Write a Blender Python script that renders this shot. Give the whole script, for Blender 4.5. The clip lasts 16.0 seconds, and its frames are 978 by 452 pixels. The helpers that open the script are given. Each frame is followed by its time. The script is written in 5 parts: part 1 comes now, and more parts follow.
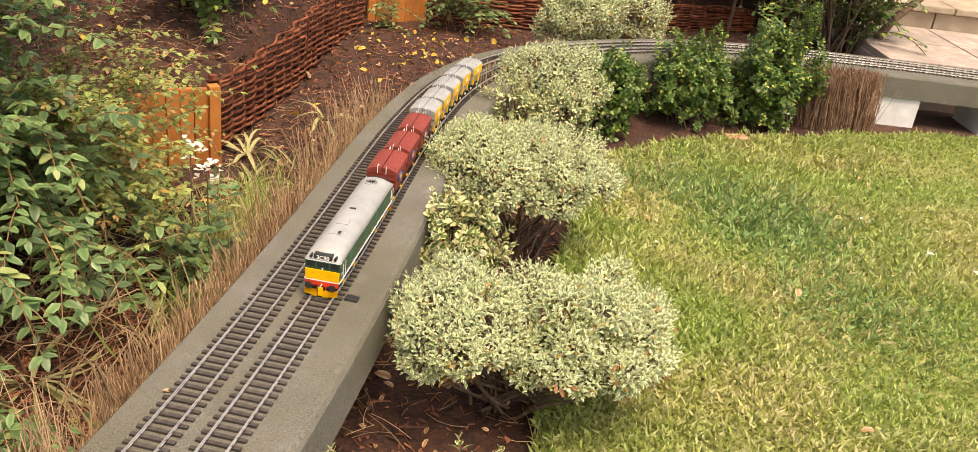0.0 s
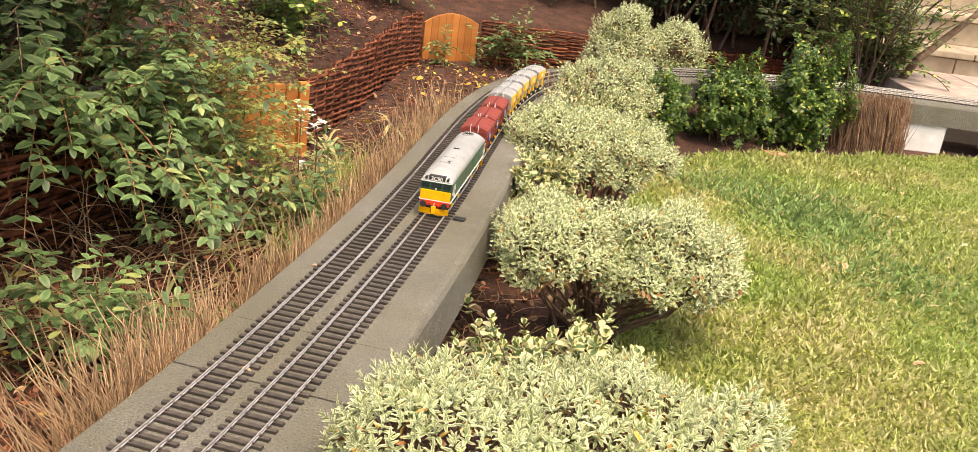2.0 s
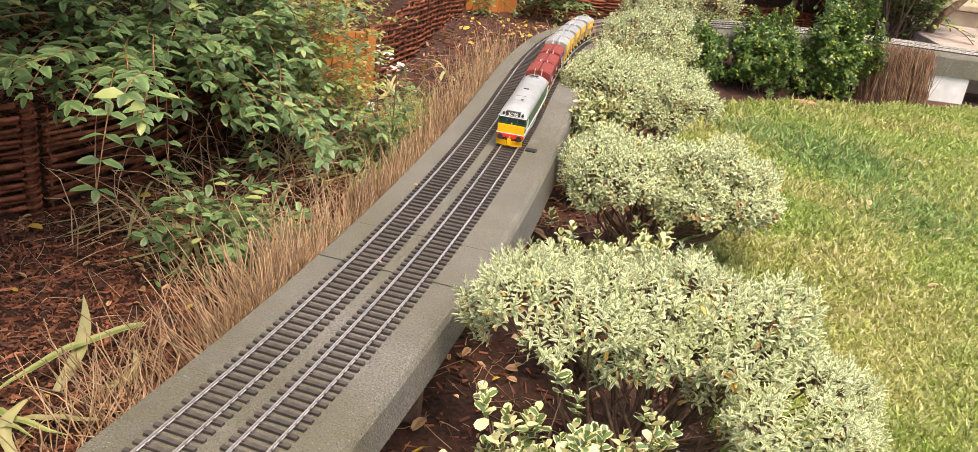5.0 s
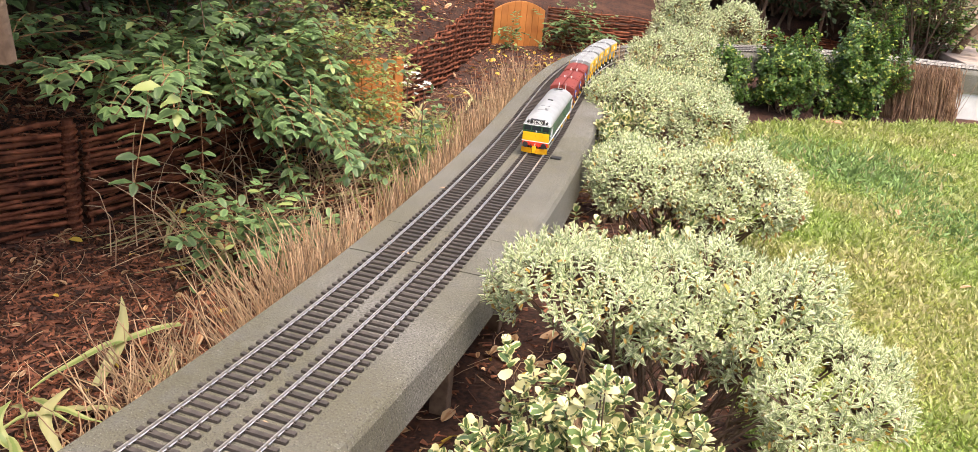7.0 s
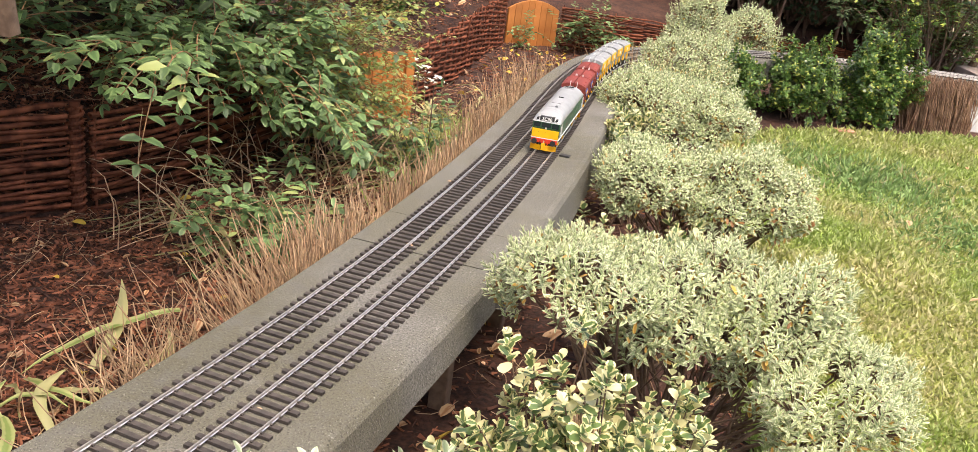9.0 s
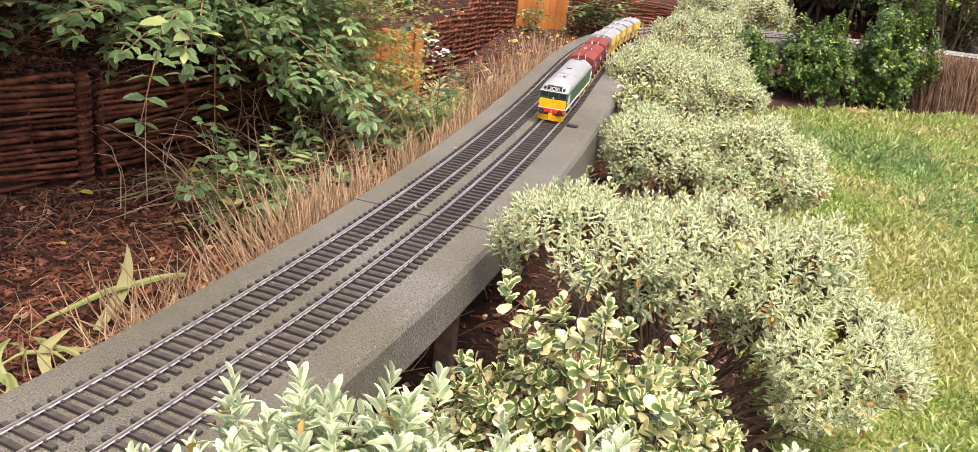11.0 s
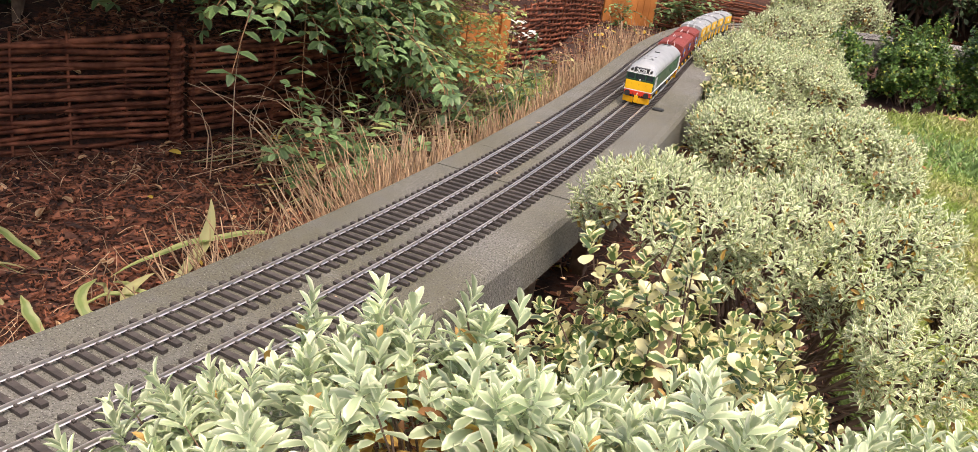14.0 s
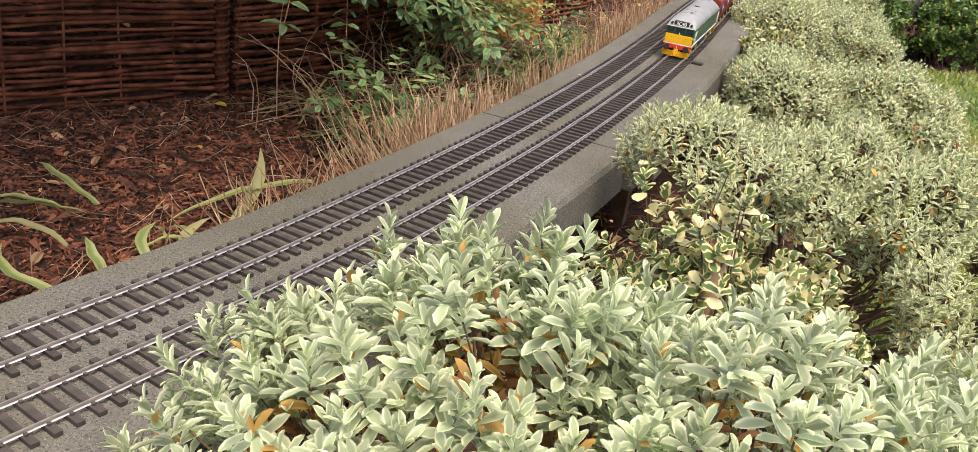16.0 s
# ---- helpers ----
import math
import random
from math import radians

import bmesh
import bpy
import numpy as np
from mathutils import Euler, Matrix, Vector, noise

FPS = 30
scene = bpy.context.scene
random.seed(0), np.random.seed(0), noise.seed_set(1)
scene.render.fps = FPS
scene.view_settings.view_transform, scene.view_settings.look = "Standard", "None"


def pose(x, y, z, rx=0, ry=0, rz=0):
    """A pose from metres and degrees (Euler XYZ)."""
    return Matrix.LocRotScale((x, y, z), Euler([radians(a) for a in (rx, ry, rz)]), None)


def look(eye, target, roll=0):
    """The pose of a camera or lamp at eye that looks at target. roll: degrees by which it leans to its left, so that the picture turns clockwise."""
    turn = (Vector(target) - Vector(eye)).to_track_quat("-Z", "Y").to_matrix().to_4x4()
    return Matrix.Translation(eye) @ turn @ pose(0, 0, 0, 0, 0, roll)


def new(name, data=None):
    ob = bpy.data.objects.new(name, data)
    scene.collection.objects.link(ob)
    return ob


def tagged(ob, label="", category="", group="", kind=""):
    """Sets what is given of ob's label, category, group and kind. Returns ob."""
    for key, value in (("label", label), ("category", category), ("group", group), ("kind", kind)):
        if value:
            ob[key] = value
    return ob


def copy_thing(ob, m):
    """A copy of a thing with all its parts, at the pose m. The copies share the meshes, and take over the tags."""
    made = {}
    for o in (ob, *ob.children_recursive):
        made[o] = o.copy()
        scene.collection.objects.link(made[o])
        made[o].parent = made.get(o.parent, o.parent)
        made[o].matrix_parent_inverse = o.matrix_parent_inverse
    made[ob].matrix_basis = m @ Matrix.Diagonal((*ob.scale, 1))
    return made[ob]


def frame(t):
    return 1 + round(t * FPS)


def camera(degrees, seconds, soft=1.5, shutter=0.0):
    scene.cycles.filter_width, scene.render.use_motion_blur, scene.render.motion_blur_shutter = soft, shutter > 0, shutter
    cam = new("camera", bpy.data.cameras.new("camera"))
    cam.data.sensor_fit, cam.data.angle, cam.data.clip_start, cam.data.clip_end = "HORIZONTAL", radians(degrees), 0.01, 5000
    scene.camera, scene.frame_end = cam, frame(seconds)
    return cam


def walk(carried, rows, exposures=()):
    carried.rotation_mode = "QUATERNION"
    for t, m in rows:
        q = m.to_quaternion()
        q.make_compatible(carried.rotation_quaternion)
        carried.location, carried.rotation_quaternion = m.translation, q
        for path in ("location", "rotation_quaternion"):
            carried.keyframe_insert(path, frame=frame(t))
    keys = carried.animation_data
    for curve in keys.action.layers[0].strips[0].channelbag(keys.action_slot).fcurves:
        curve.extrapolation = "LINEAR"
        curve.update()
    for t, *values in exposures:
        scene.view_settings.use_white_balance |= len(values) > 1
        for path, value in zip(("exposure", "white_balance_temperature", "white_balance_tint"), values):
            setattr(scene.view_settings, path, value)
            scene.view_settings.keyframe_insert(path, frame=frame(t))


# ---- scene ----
cam = camera(56.2, 16.0, 0.7)
METRES, EYE, TILT, LEAN, TURN = 1.12, 0.777, -25.9, -6.54, 0.0
ROWS = [
    (0.0, 0.0, 0.0, 0.0, -0.0, 0.0, -0.0),
    (0.5, -0.0358, -0.0817, -0.0436, 0.59, 0.61, -0.67),
    (1.0, -0.0947, -0.1367, -0.0993, 0.59, 0.95, -0.75),
    (1.5, -0.1159, -0.1722, -0.1834, 0.62, 3.93, -0.81),
    (2.0, -0.1274, -0.1636, -0.2592, 0.78, 5.5, -0.87),
    (2.5, -0.1398, -0.1646, -0.2902, 1.26, 6.04, -0.83),
    (3.0, -0.1595, -0.1441, -0.292, 1.92, 5.93, -1.08),
    (3.5, -0.1473, -0.2095, -0.2571, 1.96, 3.84, -1.18),
    (4.0, -0.1745, -0.3106, -0.25, 1.89, 2.43, -2.02),
    (4.5, -0.2146, -0.3552, -0.2874, 1.68, 2.28, -1.75),
    (7.0, -0.2048, -0.3937, -0.4032, 3.9, 5.56, -0.73),
    (7.5, -0.2016, -0.3898, -0.4093, 4.26, 5.58, -0.97),
    (8.0, -0.198, -0.3741, -0.4168, 4.09, 5.45, -1.67),
    (8.5, -0.2037, -0.3777, -0.4095, 4.03, 5.67, -2.4),
    (11.0, -0.1911, -0.3647, -0.4523, 4.97, 5.18, -2.73),
    (11.5, -0.1895, -0.3644, -0.4712, 6.77, 5.33, -3.24),
    (12.0, -0.1928, -0.3633, -0.475, 7.49, 5.58, -4.81),
    (12.5, -0.1912, -0.3571, -0.4781, 7.96, 5.56, -5.26),
    (13.0, -0.2002, -0.3583, -0.4804, 8.49, 5.6, -5.74),
    (13.5, -0.1954, -0.3533, -0.4922, 8.79, 5.3, -6.17),
    (14.0, -0.1985, -0.3474, -0.4956, 9.21, 5.01, -6.33),
    (14.5, -0.202, -0.3504, -0.4991, 9.51, 4.66, -6.36),
    (15.0, -0.2023, -0.3519, -0.5046, 9.7, 4.19, -6.39),
    (15.5, -0.2088, -0.3591, -0.5114, 10.18, 3.47, -6.56),
    (16.0, -0.2164, -0.3785, -0.5211, 10.78, 2.53, -6.79),
]
walk(cam, [(t, pose(0, 0, EYE, TILT, LEAN, TURN) @ pose(METRES * x, METRES * y, METRES * z, 90 + pitch, roll, yaw)) for t, x, y, z, yaw, pitch, roll in ROWS],
     [(0.0, 1.12, 8400, 14), (1.5, 1.3, 8300, 14), (4.5, 1.22, 7600, 14), (7.0, 1.42, 7050, 15), (8.0, 1.33, 7100, 15), (12.0, 1.33, 7000, 17), (14.5, 1.02, 7000, 17), (16.0, 0.9, 7000, 16)])

# ---- light ----
world = bpy.data.worlds.new("world")
scene.world = world
world.use_nodes = True
wn = world.node_tree
sky = wn.nodes.new("ShaderNodeTexSky")
sky.sky_type = "NISHITA"
sky.sun_disc = False
sky.sun_elevation = radians(68)
sky.sun_rotation = radians(150)
sky.dust_density = 4.0
wn.links.new(sky.outputs[0], wn.nodes["Background"].inputs[0])
wn.nodes["Background"].inputs[1].default_value = 0.15
sun = new("sun", bpy.data.lights.new("sun", "SUN"))
sun.data.energy = 1.5
sun.data.angle = radians(35)
sun.data.color = (1.0, 0.95, 0.86)
sun.matrix_world = look((1.0, -1.7, 5.0), (0, 0, 0))

GROUND = -0.24


# ---- materials ----
def material(name, base, other=None, scale=30.0, rough=0.75, bump=0.3, bump_scale=None, metal=0.0, island=0.0, stains=None, stain_scale=4.0,
             stain_amount=0.5, per_object=0.0, detail=6.0, spec=0.5, translucent=0.0):
    m = bpy.data.materials.new(name)
    m.use_nodes = True
    n, l = m.node_tree.nodes, m.node_tree.links
    b = n["Principled BSDF"]
    b.inputs["Roughness"].default_value = rough
    b.inputs["Metallic"].default_value = metal
    b.inputs["Specular IOR Level"].default_value = spec
    co = n.new("ShaderNodeTexCoord")
    tex = n.new("ShaderNodeTexNoise")
    tex.inputs["Scale"].default_value = scale
    tex.inputs["Detail"].default_value = detail
    l.new(co.outputs["Object"], tex.inputs["Vector"])
    ramp = n.new("ShaderNodeValToRGB")
    ramp.color_ramp.elements[0].position = 0.32
    ramp.color_ramp.elements[1].position = 0.68
    ramp.color_ramp.elements[0].color = (*base, 1)
    ramp.color_ramp.elements[1].color = (*(other or base), 1)
    l.new(tex.outputs[0], ramp.inputs[0])
    colour = ramp.outputs[0]
    if stains:
        t2 = n.new("ShaderNodeTexNoise")
        t2.inputs["Scale"].default_value = stain_scale
        t2.inputs["Detail"].default_value = 4.0
        l.new(co.outputs["Object"], t2.inputs["Vector"])
        r2 = n.new("ShaderNodeValToRGB")
        r2.color_ramp.elements[0].position = 0.45
        r2.color_ramp.elements[1].position = 0.7
        r2.color_ramp.elements[0].color = (0, 0, 0, 1)
        r2.color_ramp.elements[1].color = (stain_amount,) * 3 + (1,)
        l.new(t2.outputs[0], r2.inputs[0])
        mix = n.new("ShaderNodeMix")
        mix.data_type = "RGBA"
        l.new(r2.outputs[0], mix.inputs[0])
        l.new(colour, mix.inputs[6])
        mix.inputs[7].default_value = (*stains, 1)
        colour = mix.outputs[2]
    if island or per_object:
        src = n.new("ShaderNodeNewGeometry").outputs["Random Per Island"] if island else n.new("ShaderNodeObjectInfo").outputs["Random"]
        amount = island or per_object
        hsv = n.new("ShaderNodeHueSaturation")
        mr = n.new("ShaderNodeMapRange")
        mr.inputs[3].default_value = 1 - amount
        mr.inputs[4].default_value = 1 + amount
        l.new(src, mr.inputs[0])
        l.new(mr.outputs[0], hsv.inputs["Value"])
        l.new(colour, hsv.inputs["Color"])
        colour = hsv.outputs[0]
    l.new(colour, b.inputs["Base Color"])
    if bump:
        bt = n.new("ShaderNodeTexNoise")
        bt.inputs["Scale"].default_value = bump_scale or scale * 4
        bt.inputs["Detail"].default_value = 8.0
        l.new(co.outputs["Object"], bt.inputs["Vector"])
        bn = n.new("ShaderNodeBump")
        bn.inputs["Strength"].default_value = bump
        bn.inputs["Distance"].default_value = 0.002
        l.new(bt.outputs[0], bn.inputs["Height"])
        l.new(bn.outputs[0], b.inputs["Normal"])
    return m


def leaf_material(name, inner, outer, dead=None, dead_share=0.05, edge=0.6, rough=0.5, light=0.25, vary=0.25, patch=None, blend=0.16):
    """A leaf: inner colour along the midrib, outer at the margin, some leaves turned to the dead colour."""
    m = bpy.data.materials.new(name)
    m.use_nodes = True
    n, l = m.node_tree.nodes, m.node_tree.links
    b = n["Principled BSDF"]
    b.inputs["Roughness"].default_value = rough
    uv = n.new("ShaderNodeUVMap")
    sep = n.new("ShaderNodeSeparateXYZ")
    l.new(uv.outputs[0], sep.inputs[0])
    a = n.new("ShaderNodeMath")
    a.operation = "SUBTRACT"
    a.inputs[1].default_value = 0.5
    l.new(sep.outputs[0], a.inputs[0])
    ab = n.new("ShaderNodeMath")
    ab.operation = "ABSOLUTE"
    l.new(a.outputs[0], ab.inputs[0])
    geo = n.new("ShaderNodeNewGeometry")
    co = n.new("ShaderNodeTexCoord")
    no = n.new("ShaderNodeTexNoise")
    no.inputs["Scale"].default_value = 120.0
    l.new(co.outputs["Object"], no.inputs["Vector"])
    ad = n.new("ShaderNodeMath")
    ad.operation = "MULTIPLY_ADD"
    ad.inputs[1].default_value = 0.3
    l.new(no.outputs[0], ad.inputs[0])
    l.new(ab.outputs[0], ad.inputs[2])
    ramp = n.new("ShaderNodeValToRGB")
    ramp.color_ramp.elements[0].position = edge * 0.5
    ramp.color_ramp.elements[1].position = edge * 0.5 + blend
    ramp.color_ramp.elements[0].color = (*inner, 1)
    ramp.color_ramp.elements[1].color = (*outer, 1)
    l.new(ad.outputs[0], ramp.inputs[0])
    hsv = n.new("ShaderNodeHueSaturation")
    mr = n.new("ShaderNodeMapRange")
    mr.inputs[3].default_value = 1 - vary
    mr.inputs[4].default_value = 1 + vary
    l.new(geo.outputs["Random Per Island"], mr.inputs[0])
    l.new(mr.outputs[0], hsv.inputs["Value"])
    l.new(ramp.outputs[0], hsv.inputs["Color"])
    colour = hsv.outputs[0]
    if dead:
        wnz = n.new("ShaderNodeTexWhiteNoise")
        wnz.noise_dimensions = "1D"
        l.new(geo.outputs["Random Per Island"], wnz.inputs["W"])
        gt = n.new("ShaderNodeMath")
        gt.operation = "LESS_THAN"
        gt.inputs[1].default_value = dead_share
        l.new(wnz.outputs["Value"], gt.inputs[0])
        mix = n.new("ShaderNodeMix")
        mix.data_type = "RGBA"
        l.new(gt.outputs[0], mix.inputs[0])
        l.new(colour, mix.inputs[6])
        mix.inputs[7].default_value = (*dead, 1)
        colour = mix.outputs[2]
    if patch:
        pn = n.new("ShaderNodeTexNoise")
        pn.inputs["Scale"].default_value = 2.2
        pn.inputs["Detail"].default_value = 5.0
        l.new(co.outputs["Object"], pn.inputs["Vector"])
        pr = n.new("ShaderNodeValToRGB")
        for e, (at_p, c) in zip((pr.color_ramp.elements[0], pr.color_ramp.elements[1]), ((0.42, (*patch, 1)), (0.62, (1, 1, 1, 1)))):
            e.position, e.color = at_p, c
        l.new(pn.outputs[0], pr.inputs[0])
        pm = n.new("ShaderNodeMix")
        pm.data_type, pm.blend_type = "RGBA", "MULTIPLY"
        pm.inputs[0].default_value = 1.0
        l.new(colour, pm.inputs[6])
        l.new(pr.outputs[0], pm.inputs[7])
        colour = pm.outputs[2]
    l.new(colour, b.inputs["Base Color"])
    if light:
        tr = n.new("ShaderNodeBsdfTranslucent")
        l.new(colour, tr.inputs["Color"])
        ms = n.new("ShaderNodeMixShader")
        ms.inputs[0].default_value = light
        l.new(b.outputs[0], ms.inputs[1])
        l.new(tr.outputs[0], ms.inputs[2])
        l.new(ms.outputs[0], n["Material Output"].inputs["Surface"])
    return m


CONCRETE = material("concrete", (0.1, 0.096, 0.082), (0.25, 0.242, 0.218), 330, 0.9, 1.0, 330, stains=(0.1, 0.098, 0.068), stain_scale=5, stain_amount=0.8, detail=5.0)


def add_blotches(m, scale, colour, low, high, stretch=(1, 1, 1)):
    """A further layer of marks of one colour over a material."""
    n, l = m.node_tree.nodes, m.node_tree.links
    b = n["Principled BSDF"]
    src = b.inputs["Base Color"].links[0].from_socket
    co = n.new("ShaderNodeTexCoord")
    mp = n.new("ShaderNodeMapping")
    mp.inputs["Scale"].default_value = stretch
    l.new(co.outputs["Object"], mp.inputs["Vector"])
    t = n.new("ShaderNodeTexNoise")
    t.inputs["Scale"].default_value = scale
    t.inputs["Detail"].default_value = 6.0
    t.inputs["Roughness"].default_value = 0.65
    l.new(mp.outputs[0], t.inputs["Vector"])
    r = n.new("ShaderNodeMapRange")
    r.inputs[1].default_value, r.inputs[2].default_value = low, high
    l.new(t.outputs[0], r.inputs[0])
    mix = n.new("ShaderNodeMix")
    mix.data_type = "RGBA"
    l.new(r.outputs[0], mix.inputs[0])
    l.new(src, mix.inputs[6])
    mix.inputs[7].default_value = (*colour, 1)
    l.new(mix.outputs[2], b.inputs["Base Color"])


add_blotches(CONCRETE, 3.2, (0.145, 0.136, 0.098), 0.4, 0.62)
add_blotches(CONCRETE, 1.4, (0.1, 0.093, 0.06), 0.44, 0.66)
add_blotches(CONCRETE, 260, (0.05, 0.048, 0.038), 0.56, 0.68)
add_blotches(CONCRETE, 28, (0.12, 0.116, 0.102), 0.5, 0.75)
add_blotches(CONCRETE, 9, (0.24, 0.235, 0.22), 0.6, 0.85)
add_blotches(CONCRETE, 480, (0.035, 0.033, 0.025), 0.55, 0.61)
add_blotches(CONCRETE, 610, (0.42, 0.41, 0.37), 0.6, 0.66)
add_blotches(CONCRETE, 120, (0.5, 0.49, 0.45), 0.7, 0.75)
SLEEPER = material("sleeper_plastic", (0.036, 0.029, 0.025), (0.075, 0.062, 0.054), 90, 0.8, 0.3, per_object=0.2)
RAIL = material("rail_steel", (0.6, 0.56, 0.52), (0.68, 0.64, 0.6), 15, 0.4, 0, metal=0.75)
SOIL = material("soil", (0.012, 0.0055, 0.0038), (0.075, 0.03, 0.017), 110, 0.95, 1.0, 160, stains=(0.12, 0.05, 0.028), stain_scale=18, stain_amount=0.5)
LAWN = material("lawn_base", (0.14, 0.16, 0.035), (0.26, 0.25, 0.08), 26, 0.95, 0.8, 200, stains=(0.3, 0.27, 0.12), stain_scale=5, stain_amount=0.6)
BARK = material("bark", (0.1, 0.06, 0.04), (0.2, 0.13, 0.085), 60, 0.9, 0.6)
BROWN_REED = material("brown_reed", (0.16, 0.08, 0.045), (0.33, 0.2, 0.125), 25, 0.85, 0.1, island=0.4)
TWIG = material("orange_twig", (0.2, 0.1, 0.045), (0.36, 0.19, 0.085), 40, 0.75, 0.3, island=0.3)
STRAW = material("dry_straw", (0.34, 0.2, 0.11), (0.56, 0.4, 0.25), 25, 0.8, 0.1, island=0.45)
WICKER = material("wicker", (0.062, 0.018, 0.0095), (0.25, 0.084, 0.043), 35, 0.8, 0.4, 90, per_object=0.4, spec=0.2)
TIMBER = material("orange_timber", (0.36, 0.12, 0.025), (0.5, 0.19, 0.045), 14, 0.6, 0.35, 60, per_object=0.12)
STONE = material("sandstone", (0.34, 0.27, 0.19), (0.46, 0.38, 0.28), 18, 0.85, 0.4, 120, stains=(0.3, 0.23, 0.16), stain_scale=5, stain_amount=0.5, per_object=0.08)
WHITE_BLOCK = material("white_painted_block", (0.66, 0.66, 0.64), (0.78, 0.78, 0.76), 30, 0.8, 0.5, 200, stains=(0.45, 0.44, 0.4), stain_scale=9, stain_amount=0.5)
WALL = material("old_wall", (0.2, 0.14, 0.09), (0.36, 0.28, 0.19), 9, 0.9, 0.8, 60, stains=(0.1, 0.08, 0.05), stain_scale=5, stain_amount=0.7, per_object=0.25)
PAVING = material("pinkish_paving", (0.3, 0.235, 0.2), (0.42, 0.34, 0.29), 22, 0.85, 0.4, 150, stains=(0.2, 0.17, 0.14), stain_scale=6, stain_amount=0.6, per_object=0.12)
CHIP = material("bark_chips", (0.06, 0.018, 0.009), (0.27, 0.1, 0.05), 30, 0.75, 0.3, island=0.85)
WITHERED = leaf_material("withered_leaf", (0.45, 0.24, 0.05), (0.58, 0.4, 0.1), (0.3, 0.14, 0.05), 0.35, 0.6, 0.6, 0.2, 0.4)
HEBE = leaf_material("hebe_leaf", (0.43, 0.51, 0.3), (0.76, 0.79, 0.54), (0.5, 0.3, 0.08), 0.01, 0.8, 0.42, 0.22, 0.34, None, 0.16)
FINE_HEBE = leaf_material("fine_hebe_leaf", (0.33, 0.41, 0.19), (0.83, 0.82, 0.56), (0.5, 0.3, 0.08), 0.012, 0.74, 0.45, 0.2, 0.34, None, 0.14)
EUONYMUS = leaf_material("variegated_leaf", (0.12, 0.185, 0.06), (0.77, 0.72, 0.37), (0.72, 0.67, 0.36), 0.32, 0.84, 0.28, 0.18, 0.3, None, 0.07)
GREEN = leaf_material("green_leaf", (0.112, 0.192, 0.07), (0.172, 0.262, 0.1), (0.36, 0.42, 0.15), 0.06, 0.6, 0.42, 0.3, 0.55)
LIME = leaf_material("light_green_leaf", (0.26, 0.33, 0.09), (0.4, 0.44, 0.15), (0.5, 0.3, 0.1), 0.12, 0.6, 0.42, 0.35, 0.45)
BOX = leaf_material("glossy_leaf", (0.075, 0.145, 0.032), (0.14, 0.235, 0.055), (0.42, 0.46, 0.1), 0.14, 0.6, 0.3, 0.2, 0.4)
DARK = leaf_material("dark_leaf", (0.03, 0.055, 0.018), (0.055, 0.09, 0.028), None, 0, 0.6, 0.75, 0.08, 0.4)
GRASS = leaf_material("grass_blade", (0.26, 0.31, 0.075), (0.38, 0.4, 0.12), (0.6, 0.55, 0.28), 0.4, 0.6, 0.5, 0.3, 0.38, (0.7, 0.9, 0.62))
LUSH = leaf_material("lush_grass_blade", (0.14, 0.24, 0.065), (0.21, 0.32, 0.1), (0.45, 0.4, 0.2), 0.08, 0.6, 0.5, 0.3, 0.45)


# ---- building helpers ----
def part(name, bm, material, parent=None, label="", smooth=False):
    me = bpy.data.meshes.new(name)
    bm.to_mesh(me)
    bm.free()
    me.materials.append(material)
    if smooth:
        me.shade_smooth()
    ob = new(name, me)
    ob.parent = parent
    if label:
        ob["label"] = label
    return ob


def empty(name, at=(0, 0, 0)):
    ob = new(name)
    ob.location = at
    ob.empty_display_size = 0.02
    return ob


def piece(name, mesh, parent, m):
    ob = new(name, mesh)
    ob.parent = parent
    ob.matrix_local = m
    return ob


def box(bm, lo, hi, m=None, bevel=0.0):
    made = bmesh.ops.create_cube(bm, size=1.0)["verts"]
    c = [(a + b) / 2 for a, b in zip(lo, hi)]
    for v in made:
        v.co = Vector((v.co.x * (hi[0] - lo[0]) + c[0], v.co.y * (hi[1] - lo[1]) + c[1], v.co.z * (hi[2] - lo[2]) + c[2]))
    if bevel:
        edges = list({e for v in made for e in v.link_edges})
        out = bmesh.ops.bevel(bm, geom=edges, offset=bevel, segments=2, affect="EDGES", profile=0.6)
        made = [v for v in {*out["verts"], *made} if v.is_valid]
    if m is not None:
        for v in made:
            v.co = m @ v.co
    return made


def block(name, lo, hi, material, parent=None, bevel=0.0, label="", m=None):
    bm = bmesh.new()
    box(bm, lo, hi, m, bevel)
    return part(name, bm, material, parent, label)


